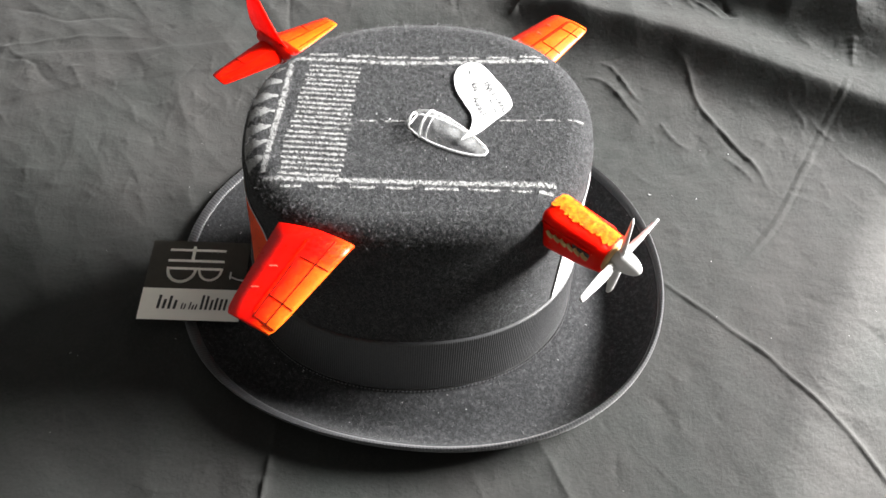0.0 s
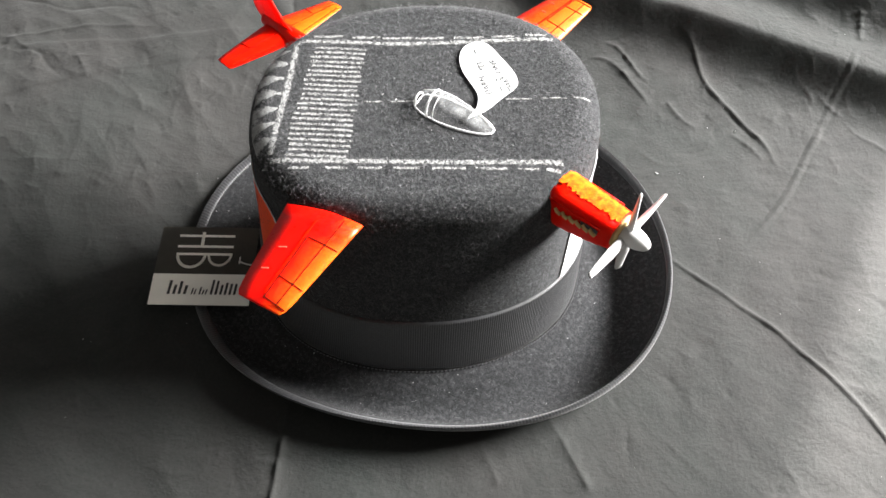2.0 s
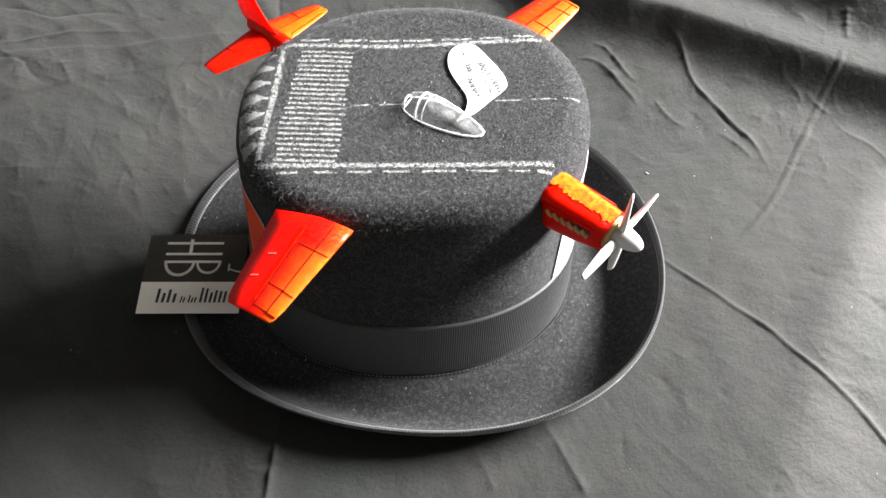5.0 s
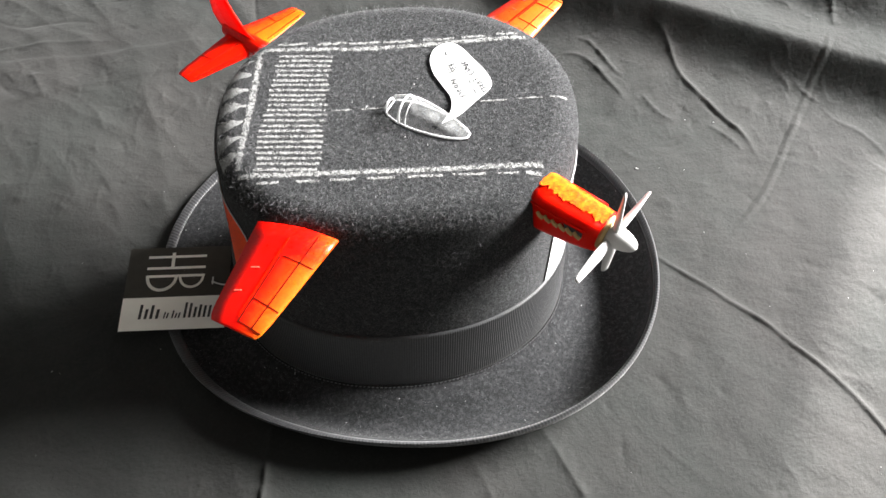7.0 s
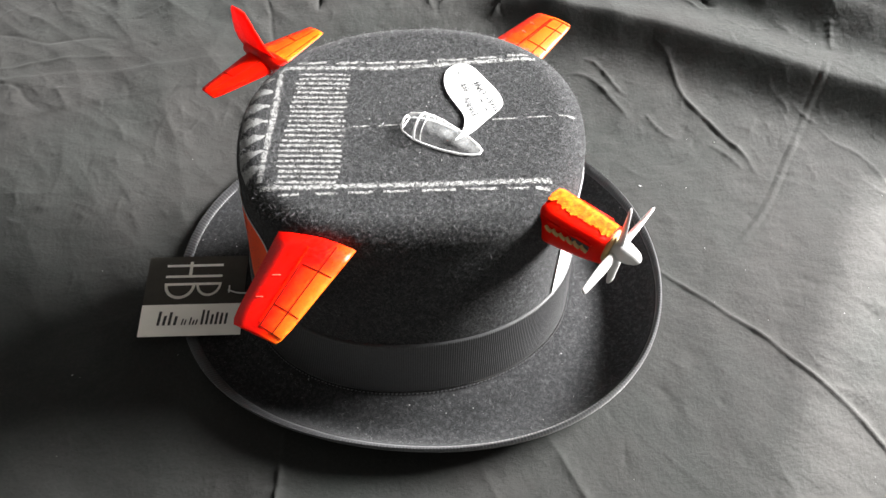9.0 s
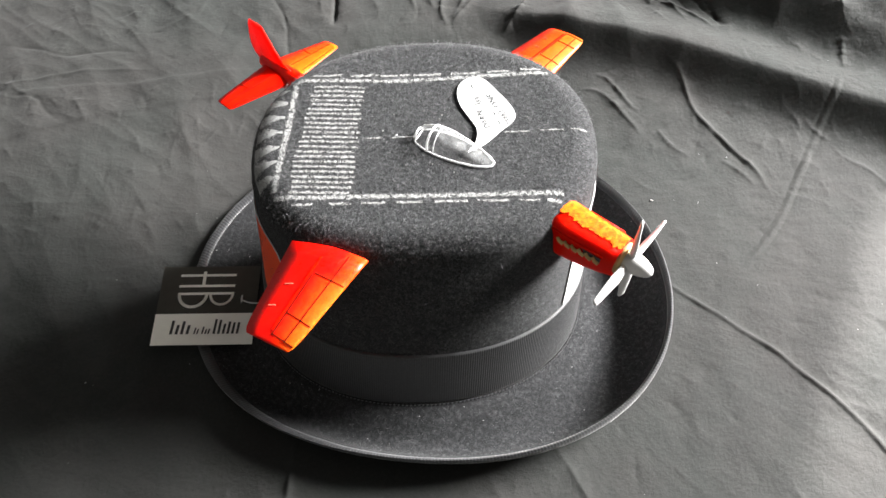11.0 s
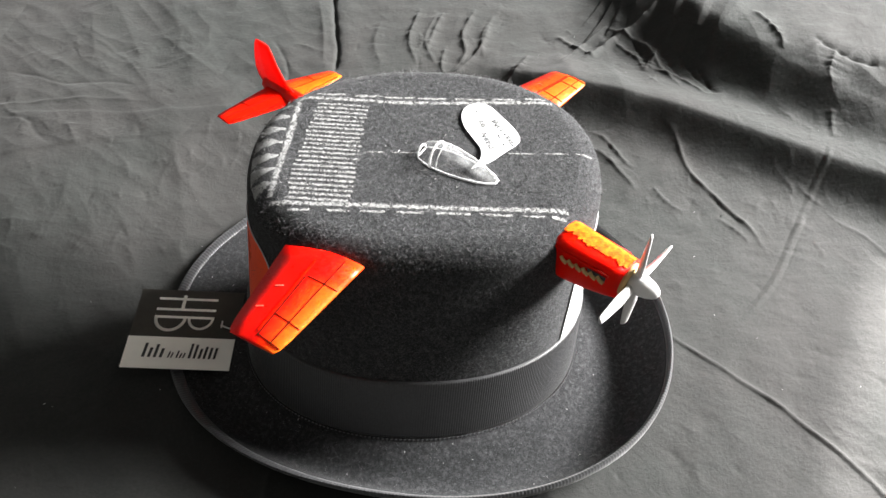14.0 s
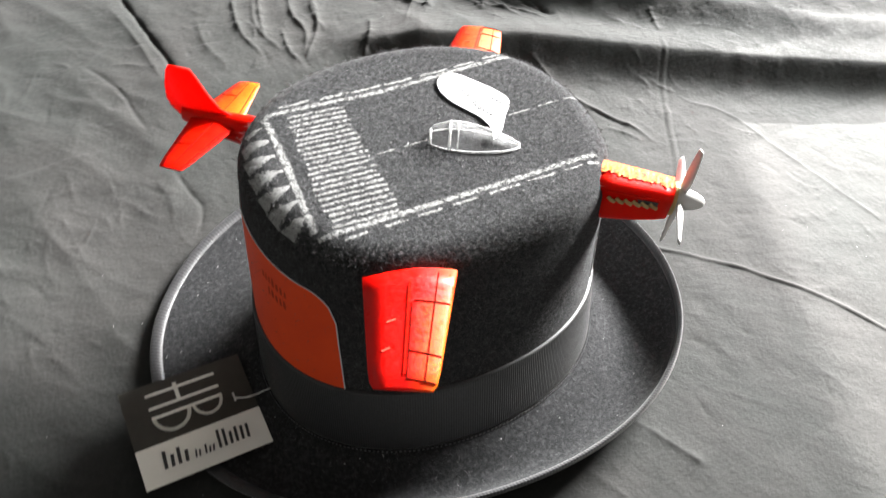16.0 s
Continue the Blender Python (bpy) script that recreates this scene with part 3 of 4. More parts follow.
def build_hat():
    hat = thing("hat", "black wool felt hat with a chalk runway drawn on its crown", "hat")
    n = 144
    ks = [i * math.tau / n for i in range(n)]
    # crown
    verts = [(CX, CY, top_z(CX, CY))]
    rhos = [0.15, 0.3, 0.45, 0.6, 0.7, 0.78] + [1 - 0.19 * (1 - i / 18) ** 1.4 for i in range(18)]
    for rho in rhos:
        for k in ks:
            x, y = oval(k, HA * rho, HB * rho)
            verts.append((x, y, top_z(x, y)))
    edge = TOP - SHOULDER * 0.95
    levels = [i / 12 for i in range(13)]
    for q in levels:
        for k in ks:
            lo, hi = foot_z(k) - 0.02, edge - 0.008
            p = wall_point(k, hi + (lo - hi) * q)
            verts.append((p.x, p.y, p.z + 0.03 * (p.y + 0.29) * (1 - q) ** 2))
    faces = [(0, 1 + i, 1 + (i + 1) % n) for i in range(n)]
    faces += [tuple(1 + q for q in f[::-1]) for f in ring_faces(len(rhos) + len(levels), n)]
    put_mesh("crown", [Vector(v) * DM for v in verts], faces, FELT, hat)
    # brim, upper and lower skin
    rows = []
    for s in (0.0, 0.06, 0.15, 0.3, 0.45, 0.6, 0.72, 0.82, 0.9, 0.96, 1.0):
        rows.append([brim_point(k, s) for k in ks])
    for s in (1.0, 0.9, 0.72, 0.45, 0.15, 0.0):
        rows.append([brim_point(k, s) - Vector((0, 0, 0.03)) for k in ks])
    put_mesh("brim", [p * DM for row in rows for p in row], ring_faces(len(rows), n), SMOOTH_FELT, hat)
    # ribbed binding round the edge
    m, rings = 1840, []
    for q in range(9):
        a = q * math.tau / 9
        ring = []
        for i in range(m):
            k = i * math.tau / m
            p, inner = brim_point(k, 1.0), brim_point(k, 0.92)
            out = (p - inner).normalized()
            nrm = Vector((0, 0, 1)) - out * out.z
            nrm.normalize()
            g = 1.0 + (0.045 if i % 4 < 2 else -0.045)
            ring.append((p - out * 0.03 - nrm * 0.012 + out * 0.046 * g * math.cos(a) + nrm * 0.019 * g * math.sin(a)) * DM)
        rings.append(ring)
    rings.append(rings[0])
    verts = [p for ring in rings for p in ring]
    uvs = [(i / m, q / 9) for q in range(10) for i in range(m)]
    put_mesh("brim_binding", verts, ring_faces(10, m), BINDING, hat, "ribbed black ribbon binding", uvs=uvs)
    # ribbon band
    m, rings = 1880, []
    for h, o in ((0.0, 0.0), (0.0, 0.016), (0.025, 0.021), (0.06, 0.022), (0.94, 0.022), (0.975, 0.021), (1.0, 0.016), (1.0, 0.0)):
        ring = []
        for i in range(m):
            k = i * math.tau / m
            ring.append(wall_point(k, foot_z(k) + 0.015 + BAND_HEIGHT * h, o + (0.0015 if i % 4 < 2 else -0.0015)) * DM)
        rings.append(ring)
    uvs = [(i / m, q / 8) for q in range(8) for i in range(m)]
    put_mesh("hat_band", [p for r in rings for p in r], ring_faces(8, m), BAND, hat, "black grosgrain ribbon band", uvs=uvs)
    # fine stitches along the band's lower edge
    verts, faces = [], []
    for i in range(260):
        k = i * math.tau / 260
        a, b = wall_point(k, foot_z(k) + 0.014, 0.028), wall_point(k + 0.011, foot_z(k) + 0.017, 0.028)
        up = Vector((0, 0, 0.006))
        out = Vector((math.cos(k), math.sin(k), 0)) * 0.004
        n0 = len(verts)
        verts.extend(tuple(p * DM) for p in (a - up, b - up, b + up, a + up, a - up + out, b - up + out, b + up + out, a + up + out))
        faces.extend(tuple(n0 + q for q in f) for f in ((4, 5, 6, 7), (0, 1, 5, 4), (3, 7, 6, 2), (0, 4, 7, 3), (1, 2, 6, 5)))
    put_mesh("stitching", verts, faces, THREAD, hat, "grey thread stitches", smooth=False)
    return hat


def brim_point(k, s):
    """A point of the brim's upper side: angle, and 0 at the crown to 1 at the rim."""
    z0 = foot_z(k) + 0.01
    inner = wall_point(k, z0, -0.01)
    r = 1.553 - 0.085 * math.cos(k) + 0.079 * math.sin(k) + 0.092 * math.cos(2 * k) - 0.076 * math.sin(2 * k)
    r -= 0.04 * math.exp(-((((math.degrees(k) + 180) % 360) - 180) / 32) ** 2)
    ox, oy = 1.07 * r * math.cos(k), -0.55 + r * math.sin(k)
    rim = max(0.06, 0.196 + 0.028 * math.cos(k) - 0.087 * math.sin(k) - 0.109 * math.cos(2 * k) + 0.023 * math.sin(2 * k))
    rim += 0.19 * max(0.0, math.cos(k)) ** 2 + 0.03 * max(0.0, -math.cos(k)) ** 2
    rim -= 0.055 * math.exp(-((math.degrees(k) % 360 - 195) / 16) ** 2)
    # the near rim dips towards the cloth
    front = max(0.0, -math.sin(k + 0.5)) ** 1.5
    dip = 0.15 * max(0.0, -math.sin(k)) ** 2
    rim, ox, oy = rim - dip, ox + 0.23 * dip * (ox - 0.22), oy + 0.34 * dip
    low = 0.03 + 0.035 * max(0.0, -math.sin(k)) ** 6
    u = 0.5 - 0.5 * math.cos(math.pi * min(1, s / (0.42 + 0.3 * front)))
    curl = max(0.0, math.cos(k + 0.5)) ** 0.7
    start = 0.3 + 0.1 * curl + 0.22 * front
    z = z0 * (1 - u) + low * u + (rim - low) * max(0, (s - start) / (1 - start)) ** (1.6 + 0.5 * curl)
    over = 0.05 + 0.17 * curl
    f = (s - over * max(0, (s - 0.6) / 0.4) ** 2) / (1 - over)
    return Vector((inner.x + (ox - inner.x) * f, inner.y + (oy - inner.y) * f, z))


HAT = build_hat()


# ---- chalk runway on the crown ----
def chalk(name, pts, w0, w1=None, wobble=0.004, seed=0, material=None):
    """A rubbed chalk stroke that lies on the crown, through points (x, y)."""
    w1 = w0 if w1 is None else w1
    rnd = random.Random(seed * 7919 + 13)
    line = smooth_line([(*p, 0) for p in pts], 2)
    length = sum((b - a).length for a, b in zip(line, line[1:]))
    count = max(4, int(length / 0.022))
    samples, acc, target = [], 0.0, 0
    for a, b in zip(line, line[1:]):
        seg = (b - a).length
        while target <= count and acc + seg >= target * length / count - 1e-9:
            u = (target * length / count - acc) / max(seg, 1e-9)
            samples.append((a + (b - a) * u, (b - a).normalized()))
            target += 1
        acc += seg
    verts, faces, uvs = [], [], []
    for i, (p, d) in enumerate(samples):
        w = w0 + (w1 - w0) * i / (len(samples) - 1)
        side = Vector((-d.y, d.x, 0))
        l, r = w * 0.66 + rnd.uniform(-wobble, wobble), w * 0.66 + rnd.uniform(-wobble, wobble)
        for off, v in ((l, 0.0), (l * 0.5, 0.25), (0.0, 0.5), (-r * 0.5, 0.75), (-r, 1.0)):
            q = p + side * off
            verts.append(Vector((q.x, q.y, top_z(q.x, q.y) + 0.0035)) * DM)
            uvs.append((i / len(samples), v))
    for i in range(len(samples) - 1):
        for j in range(4):
            a = i * 5 + j
            faces.append((a, a + 1, a + 6, a + 5))
    return put_mesh(name, verts, faces, material or CHALK, HAT, uvs=uvs)


def build_runway():
    tags = []
    tags.append(chalk("chalk_edge_line", [(-0.852, 0.215), (-0.559, 0.197), (-0.196, 0.172), (0.163, 0.18), (0.521, 0.196), (0.77, 0.202)], 0.036, seed=1))
    tags.append(chalk("chalk_edge_line", [(-0.915, -0.735), (-0.792, -0.744), (-0.466, -0.753), (0.179, -0.769), (0.77, -0.772)], 0.036, seed=2))
    tags.append(chalk("chalk_end_line", [(-0.857, 0.205), (-0.873, -0.153), (-0.897, -0.423), (-0.916, -0.69)], 0.042, seed=3))
    for i, (a, b) in enumerate(((-0.754, -0.571), (-0.508, -0.326), (-0.314, -0.119), (-0.101, 0.079), (0.144, 0.335), (0.379, 0.523), (0.595, 0.731))):
        y = 0.249 - 0.03 * math.sin((a + 0.75) * 2.1)
        tags.append(chalk("chalk_edge_dash", [(a, y), ((a + b) / 2, y - 0.002), (b, y)], 0.022, seed=10 + i))
    for i, (a, b) in enumerate(((-0.80, -0.678), (-0.585, -0.456), (-0.397, -0.258), (-0.198, -0.044), (0.027, 0.218), (0.269, 0.451), (0.505, 0.631), (0.672, 0.755))):
        y = -0.793 - 0.026 * (a + 0.8) / 1.5
        tags.append(chalk("chalk_edge_dash", [(a, y), ((a + b) / 2, y - 0.004), (b, y - 0.004)], 0.02, seed=30 + i))
    for i, (a, b) in enumerate(((-0.397, -0.287), (-0.236, -0.087), (0.459, 0.612), (0.673, 0.821), (0.859, 0.967))):
        y = -0.312 + 0.025 * max(0, a)
        tags.append(chalk("chalk_centre_dash", [(a, y), ((a + b) / 2, y + 0.002), (b, y + 0.003)], 0.014, seed=50 + i))
    count = 23
    rnd = random.Random(5)
    for i in range(count):
        t = i / (count - 1)
        y = 0.15 - 0.85 * t
        x0 = -0.742 - 0.075 * min(1, t * 1.35) + rnd.uniform(-0.009, 0.009)
        x1 = -0.418 - 0.042 * t + rnd.uniform(-0.012, 0.012)
        tags.append(chalk("chalk_threshold_bar", [(x0, y), ((x0 + x1) / 2, y - 0.012 + rnd.uniform(-0.003, 0.003)), (x1, y - 0.026)], 0.0215, seed=70 + i))
    teeth = ((-0.895, 0.135, -0.99, 0.125), (-0.896, 0.012, -1.045, 0.02), (-0.906, -0.107, -1.07, -0.105), (-0.908, -0.231, -1.08, -0.235),
             (-0.913, -0.355, -1.08, -0.375), (-0.918, -0.467, -1.068, -0.495), (-0.922, -0.58, -1.03, -0.622))
    for i, (x0, y0, x1, y1) in enumerate(teeth):
        tags.append(chalk("chalk_arrow_tooth", [(x0, y0), ((x0 + x1) / 2, (y0 + y1) / 2), (x1, y1)], 0.014, 0.112 if i else 0.06, 0.010, seed=100 + i, material=CHALK_THICK))
    for ob in tags:
        tagged(ob, "white chalk mark")


build_runway()


# ---- labels on the crown's sides ----
def crown_side(k, z, off=0.0):
    return wall_point(k, z, off) * DM


def side_label(name, k0, k1, z1, corner, material, label, category):
    """A paper label bent round the crown, its upper corners rounded."""
    n, rows = 48, 12
    verts, faces = [], []
    for i in range(n + 1):
        u = i / n
        k = k0 + (k1 - k0) * u
        edge = min(u, 1 - u) * abs(k1 - k0)
        drop = 0.0
        if edge < corner:
            drop = corner * 1.0 * (1 - math.sqrt(max(0, 1 - ((corner - edge) / corner) ** 2)))
        for j in range(rows + 1):
            lo = foot_z(k) + BAND_HEIGHT - 0.02
            z = lo + (z1 - drop - lo) * j / rows
            verts.append(crown_side(k, z, 0.006))
    for i in range(n):
        for j in range(rows):
            a = i * (rows + 1) + j
            faces.append((a, a + rows + 1, a + rows + 2, a + 1))
    ob = put_mesh(name, verts, faces, material)
    rim = [verts[j] for j in range(rows)] + [verts[i * (rows + 1) + rows] for i in range(n + 1)] + [verts[n * (rows + 1) + j] for j in range(rows - 1, -1, -1)]
    tube("paper_edge", rim, 0.00035, PAPER, ob, "pale cut edge of the paper", 6)
    return tagged(ob, label, category)


LABEL_BACK = side_label("paper_label", radians(138), radians(222), 1.19, 0.16, STICKER, "orange paper label with faint print, tucked behind the hat band", "label")
side_label("paper_label", radians(-35.5), radians(45), 1.19, 0.14, PAPER, "white paper label tucked behind the hat band", "label")


def faint_print(label):
    """Two short lines of faint print, too pale to read."""
    rnd = random.Random(4)
    for z, k0, k1 in ((1.03, 190, 203), (0.95, 193, 203)):
        k = k0
        while k < k1:
            w = rnd.uniform(0.9, 1.5)
            h = rnd.uniform(0.035, 0.05)
            quad = [crown_side(radians(q), zz, 0.0085) for q, zz in ((k, z), (k + w, z), (k + w * 0.8, z + h), (k + 0.2, z + h))]
            slab("print_bar", quad, (quad[1] - quad[0]).cross(quad[3] - quad[0]), 0.0001, FAINT, label)
            k += w + 0.9


faint_print(LABEL_BACK)


# ---- toy aeroplane pieces ----
UX, UY = 0.746, -0.666  # towards the nose
VX, VY = 0.666, 0.746   # towards the far wing


FOIL = ((0.0, 0.0), (0.012, 0.2), (0.06, 0.4), (0.2, 0.72), (0.4, 1.0), (0.5, 0.97), (0.75, 0.6), (1.0, 0.1))


def foil(name, root, tip, thick, material, parent, label=""):
    """A wing panel: root and tip as (leading edge, trailing edge) points; a flattened, rounded section."""
    rings = []
    spans = (0.0, 0.15, 0.3, 0.45, 0.6, 0.75, 0.85, 0.95, 0.985, 1.0)
    for s in spans:
        le = Vector(root[0]).lerp(Vector(tip[0]), s)
        te = Vector(root[1]).lerp(Vector(tip[1]), s)
        if s > 0.9:
            mid, q = (le + te) / 2, 1 - 0.13 * ((s - 0.9) / 0.1) ** 2
            le, te = mid + (le - mid) * q, mid + (te - mid) * q
        d = te - le
        th = thick * (1 - 0.45 * s) * (1 if s < 0.97 else 0.5)
        up = Vector((0, 0, 1))
        ring = []
        ring += [le + d * u + up * th * 0.5 * v for u, v in FOIL]
        ring += [le + d * u - up * th * 0.25 * v for u, v in FOIL[:0:-1]]
        rings.append([p * DM for p in ring])
    chord = [u for u, v in FOIL] + [u for u, v in FOIL[:0:-1]]
    n = len(chord)
    uvs = [(q, u) for q in spans for u in chord]
    faces = ring_faces(len(rings), n) + [tuple(range(n))[::-1], tuple(range(len(rings) * n - n, len(rings) * n))]
    return put_mesh(name, [p for ring in rings for p in ring], faces, material, parent, label, uvs=uvs)


def groove(parent, a, b, w=0.009, material=None):
    """A fine raised or scribed line on a wing's upper side."""
    a, b = Vector(a), Vector(b)
    d = (b - a).normalized()
    s = d.cross(Vector((0, 0, 1))).normalized() * w / 2
    lift = Vector((0, 0, 0.004))
    bm = bmesh.new()
    quad = [a + s, b + s, b - s, a - s]
    top = [bm.verts.new((p + lift) * DM) for p in quad]
    low = [bm.verts.new((p - lift * 2) * DM) for p in quad]
    bm.faces.new(top)
    for i in range(4):
        bm.faces.new((top[i], low[i], low[(i + 1) % 4], top[(i + 1) % 4]))
    return part("panel_line", bm, material or GROOVE, parent, smooth=False)


def wing_point(root, tip, thick, s, u):
    le = Vector(root[0]).lerp(Vector(tip[0]), s)
    te = Vector(root[1]).lerp(Vector(tip[1]), s)
    v = np.interp(u, [p[0] for p in FOIL], [p[1] for p in FOIL])
    return le + (te - le) * u + Vector((0, 0, thick * (1 - 0.45 * s) * 0.5 * v))


def build_wing(label, root, tip, thick, paint):
    wing = thing("toy_wing", label, "toy wing", "toy aeroplane pieces")
    foil("wing_panel", root, tip, thick, paint, wing)
    at = lambda s, u: wing_point(root, tip, thick, s, u)

    def line(s0, u0, s1, u1, w, material=None, steps=8):
        for i in range(steps):
            a, b = i / steps, (i + 1) / steps
            groove(wing, at(s0 + (s1 - s0) * a, u0 + (u1 - u0) * a), at(s0 + (s1 - s0) * b, u0 + (u1 - u0) * b), w, material)

    for ends in ((0.04, 0.20, 0.95, 0.20), (0.30, 0.46, 0.94, 0.46), (0.29, 0.44, 0.31, 0.02), (0.71, 0.46, 0.74, 0.02), (0.93, 0.46, 0.95, 0.03)):
        line(*ends, 0.0042)
    # raised hinge seam beside the flap
    line(0.12, 0.50, 0.90, 0.50, 0.012, RED)
    for s0, u0 in ((0.44, 0.64), (0.68, 0.70)):
        line(s0, u0, s0 + 0.02, u0 + 0.11, 0.008, SCRAPE, 2)
    return wing


# light on the near wing's leading edge is put into its colour
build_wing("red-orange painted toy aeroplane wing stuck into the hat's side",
           ((-0.35, -1.15, 1.395), (-0.795, -0.985, 1.385)), ((-0.745, -1.68, 1.335), (-1.012, -1.535, 1.34)), 0.10, LIT_EDGE)
# the far wing is red too; its orange is light put into the colour
build_wing("red toy aeroplane wing coloured lit orange, stuck into the hat's far side",
           ((0.80, 0.32, 1.33), (0.50, 0.56, 1.33)), ((1.11, 0.775, 1.27), (0.885, 0.965, 1.25)), 0.10, LIT_ALL)


def build_tail():
    tail = thing("toy_tail", "red-orange painted toy aeroplane tail stuck into the hat's side", "toy tail", "toy aeroplane pieces")
    c = lambda s, v, z: Vector((-1.05 + 0.72 * s - (-0.69) * 0 + 0.69 * v, 0.58 - 0.69 * s + 0.72 * v, z))
    # s: ahead towards the crown, v: across, z: up
    planes = (((c(0.17, -0.02, 1.285), c(-0.13, -0.02, 1.285)), (c(0.05, -0.49, 1.287), c(-0.10, -0.49, 1.282))),
              ((c(0.17, 0.0, 1.285), c(-0.13, 0.0, 1.285)), (c(0.08, 0.47, 1.23), c(-0.08, 0.47, 1.205))))
    for i, (root, tip) in enumerate(planes):
        # far tailplane coloured as lit, near one plain red
        foil("tailplane", root, tip, 0.05, LIT_ALL if i else RED, tail)
        at = lambda q, e: wing_point(root, tip, 0.05, q, e)
        for (q0, e0), (q1, e1) in (((0.12, 0.45), (0.94, 0.45)), ((0.55, 0.45), (0.57, 0.95)), ((0.2, 0.12), (0.92, 0.12))):
            for j in range(6):
                groove(tail, at(q0 + (q1 - q0) * j / 6, e0 + (e1 - e0) * j / 6), at(q0 + (q1 - q0) * (j + 1) / 6, e0 + (e1 - e0) * (j + 1) / 6), 0.0022)
    rings = []
    for z, s0, s1, w in ((1.24, 0.30, -0.22, 0.035), (1.30, 0.26, -0.28, 0.033), (1.36, 0.06, -0.30, 0.03), (1.46, -0.02, -0.29, 0.026), (1.56, -0.075, -0.265, 0.02), (1.60, -0.10, -0.24, 0.012)):
        ring = []
        for u, v in ((0, 0), (0.06, 0.7), (0.25, 1), (0.6, 0.8), (1, 0.25), (1, -0.25), (0.6, -0.8), (0.25, -1), (0.06, -0.7)):
            ring.append(c(s0 + (s1 - s0) * u, v * w / 2, z) * DM)
        rings.append(ring)
    loft("fin", rings, RED, tail)
    rings = []
    for s, w, h, z in ((0.55, 0.10, 0.12, 1.24), (0.3, 0.09, 0.11, 1.24), (0.05, 0.07, 0.09, 1.25), (-0.2, 0.04, 0.05, 1.265)):
        rings.append([c(s, w * math.cos(a), z + h * math.sin(a)) * DM for a in (i * math.tau / 14 for i in range(14))])
    loft("boom", rings, RED, tail)
    return tail


build_tail()


def build_nose():
    nose = thing("toy_nose", "red toy aeroplane nose with white propeller on the hat", "toy nose", "toy aeroplane pieces")
    hub = Vector((1.11, -1.175, 1.343))
    u, v, z = Vector((UX, UY, 0)), Vector((VX, VY, 0)), Vector((0, 0, 1))
    # cowling, tall in section, from inside the crown to behind the propeller
    rings = []
    for s, w, zl, zh in ((-0.50, 0.125, 1.13, 1.425), (-0.40, 0.125, 1.135, 1.43), (-0.25, 0.12, 1.165, 1.43), (-0.12, 0.108, 1.20, 1.43), (-0.055, 0.10, 1.225, 1.43)):
        zc, h = (zl + zh) / 2, (zh - zl) / 2
        ring = []
        for i in range(28):
            a = i * math.tau / 28
            ca, sa = math.cos(a), math.sin(a)
            e = 2 / 4.2
            ring.append((hub + u * s + v * (w * math.copysign(abs(ca) ** e, ca)) + z * (zc - hub.z + h * math.copysign(abs(sa) ** e, sa))) * DM)
        rings.append(ring)
    loft("cowling", rings, RED, nose)
    # scraped orange top with a ragged edge
    rnd = random.Random(21)
    verts, faces, cols = [], [], 64
    for i in range(cols + 1):
        q = i / cols
        s = -0.5 + 0.44 * q
        w = 0.125 - 0.025 * max(0, q - 0.2) / 0.8
        wave = noise.noise((q * 7, 0.3, 5.1)) * 0.35 + noise.noise((q * 23, 1.3, 2.1)) * 0.3
        lo, hi = -w * (0.10 + 0.7 * wave + 0.14 * rnd.random()), w * (0.78 + 0.1 * rnd.random())
        for j in range(7):
            e = lo + (hi - lo) * j / 6
            z1 = 1.43 - 0.13 + 0.13 * max(0.0, 1 - abs(e / w) ** 4.2) ** (1 / 4.2)
            verts.append((hub + u * (s + (rnd.uniform(-0.004, 0.004) if j in (0, 6) else 0)) + v * e + z * (z1 + 0.005 - hub.z + rnd.uniform(-0.002, 0.002))) * DM)
    for i in range(cols):
        for j in range(6):
            n = i * 7 + j
            faces.append((n, n + 7, n + 8, n + 1))
    put_mesh("spine", verts, faces, SPINE, nose, "ragged worn orange paint along the top")
    for sgn in (-1, 1):
        slot = [hub + u * s + v * (sgn * 0.118) + z * h for s, h in ((-0.42, 0.020), (-0.13, 0.030), (-0.13, -0.012), (-0.42, -0.030))]
        slab("exhaust_slot", [p * DM for p in (slot if sgn < 0 else slot[::-1])], v * sgn, 0.0004, GREY, nose, "dark exhaust slot")
        tube("side_rail", [(hub + u * s + v * (sgn * (0.117 - 0.02 * max(0, s + 0.3))) + z * h) * DM for s, h in ((-0.46, 0.045), (-0.3, 0.046), (-0.12, 0.047))], 0.0006, RED, nose)
        for i in range(6):
            s = -0.39 + i * 0.047
            p = hub + u * s + v * (sgn * 0.126) + z * (-0.005 + 0.003 * i)
            tube("exhaust_stub", [(p - u * 0.02 + z * 0.011) * DM, (p + v * sgn * 0.008) * DM, (p + v * sgn * 0.005 + u * 0.024 - z * 0.011) * DM], 0.0011, BEIGE, nose, "beige exhaust stub", 8)
    ring = lambda s, r, zz=0.0: [(hub + u * s + v * (r * math.cos(a)) + z * (r * math.sin(a) + zz)) * DM for a in (i * math.tau / 24 for i in range(24))]
    loft("nose_ring", [ring(-0.058, 0.10, -0.012), ring(-0.03, 0.098, -0.012), ring(-0.028, 0.05)], BEIGE, nose, "beige nose ring")
    prop = part_empty("propeller", nose)
    loft("spinner", [ring(-0.045, 0.052), ring(-0.02, 0.064), ring(0.03, 0.063), ring(0.08, 0.052), ring(0.112, 0.038), ring(0.130, 0.024), ring(0.138, 0.008)], WHITE, prop, "white spinner cone")
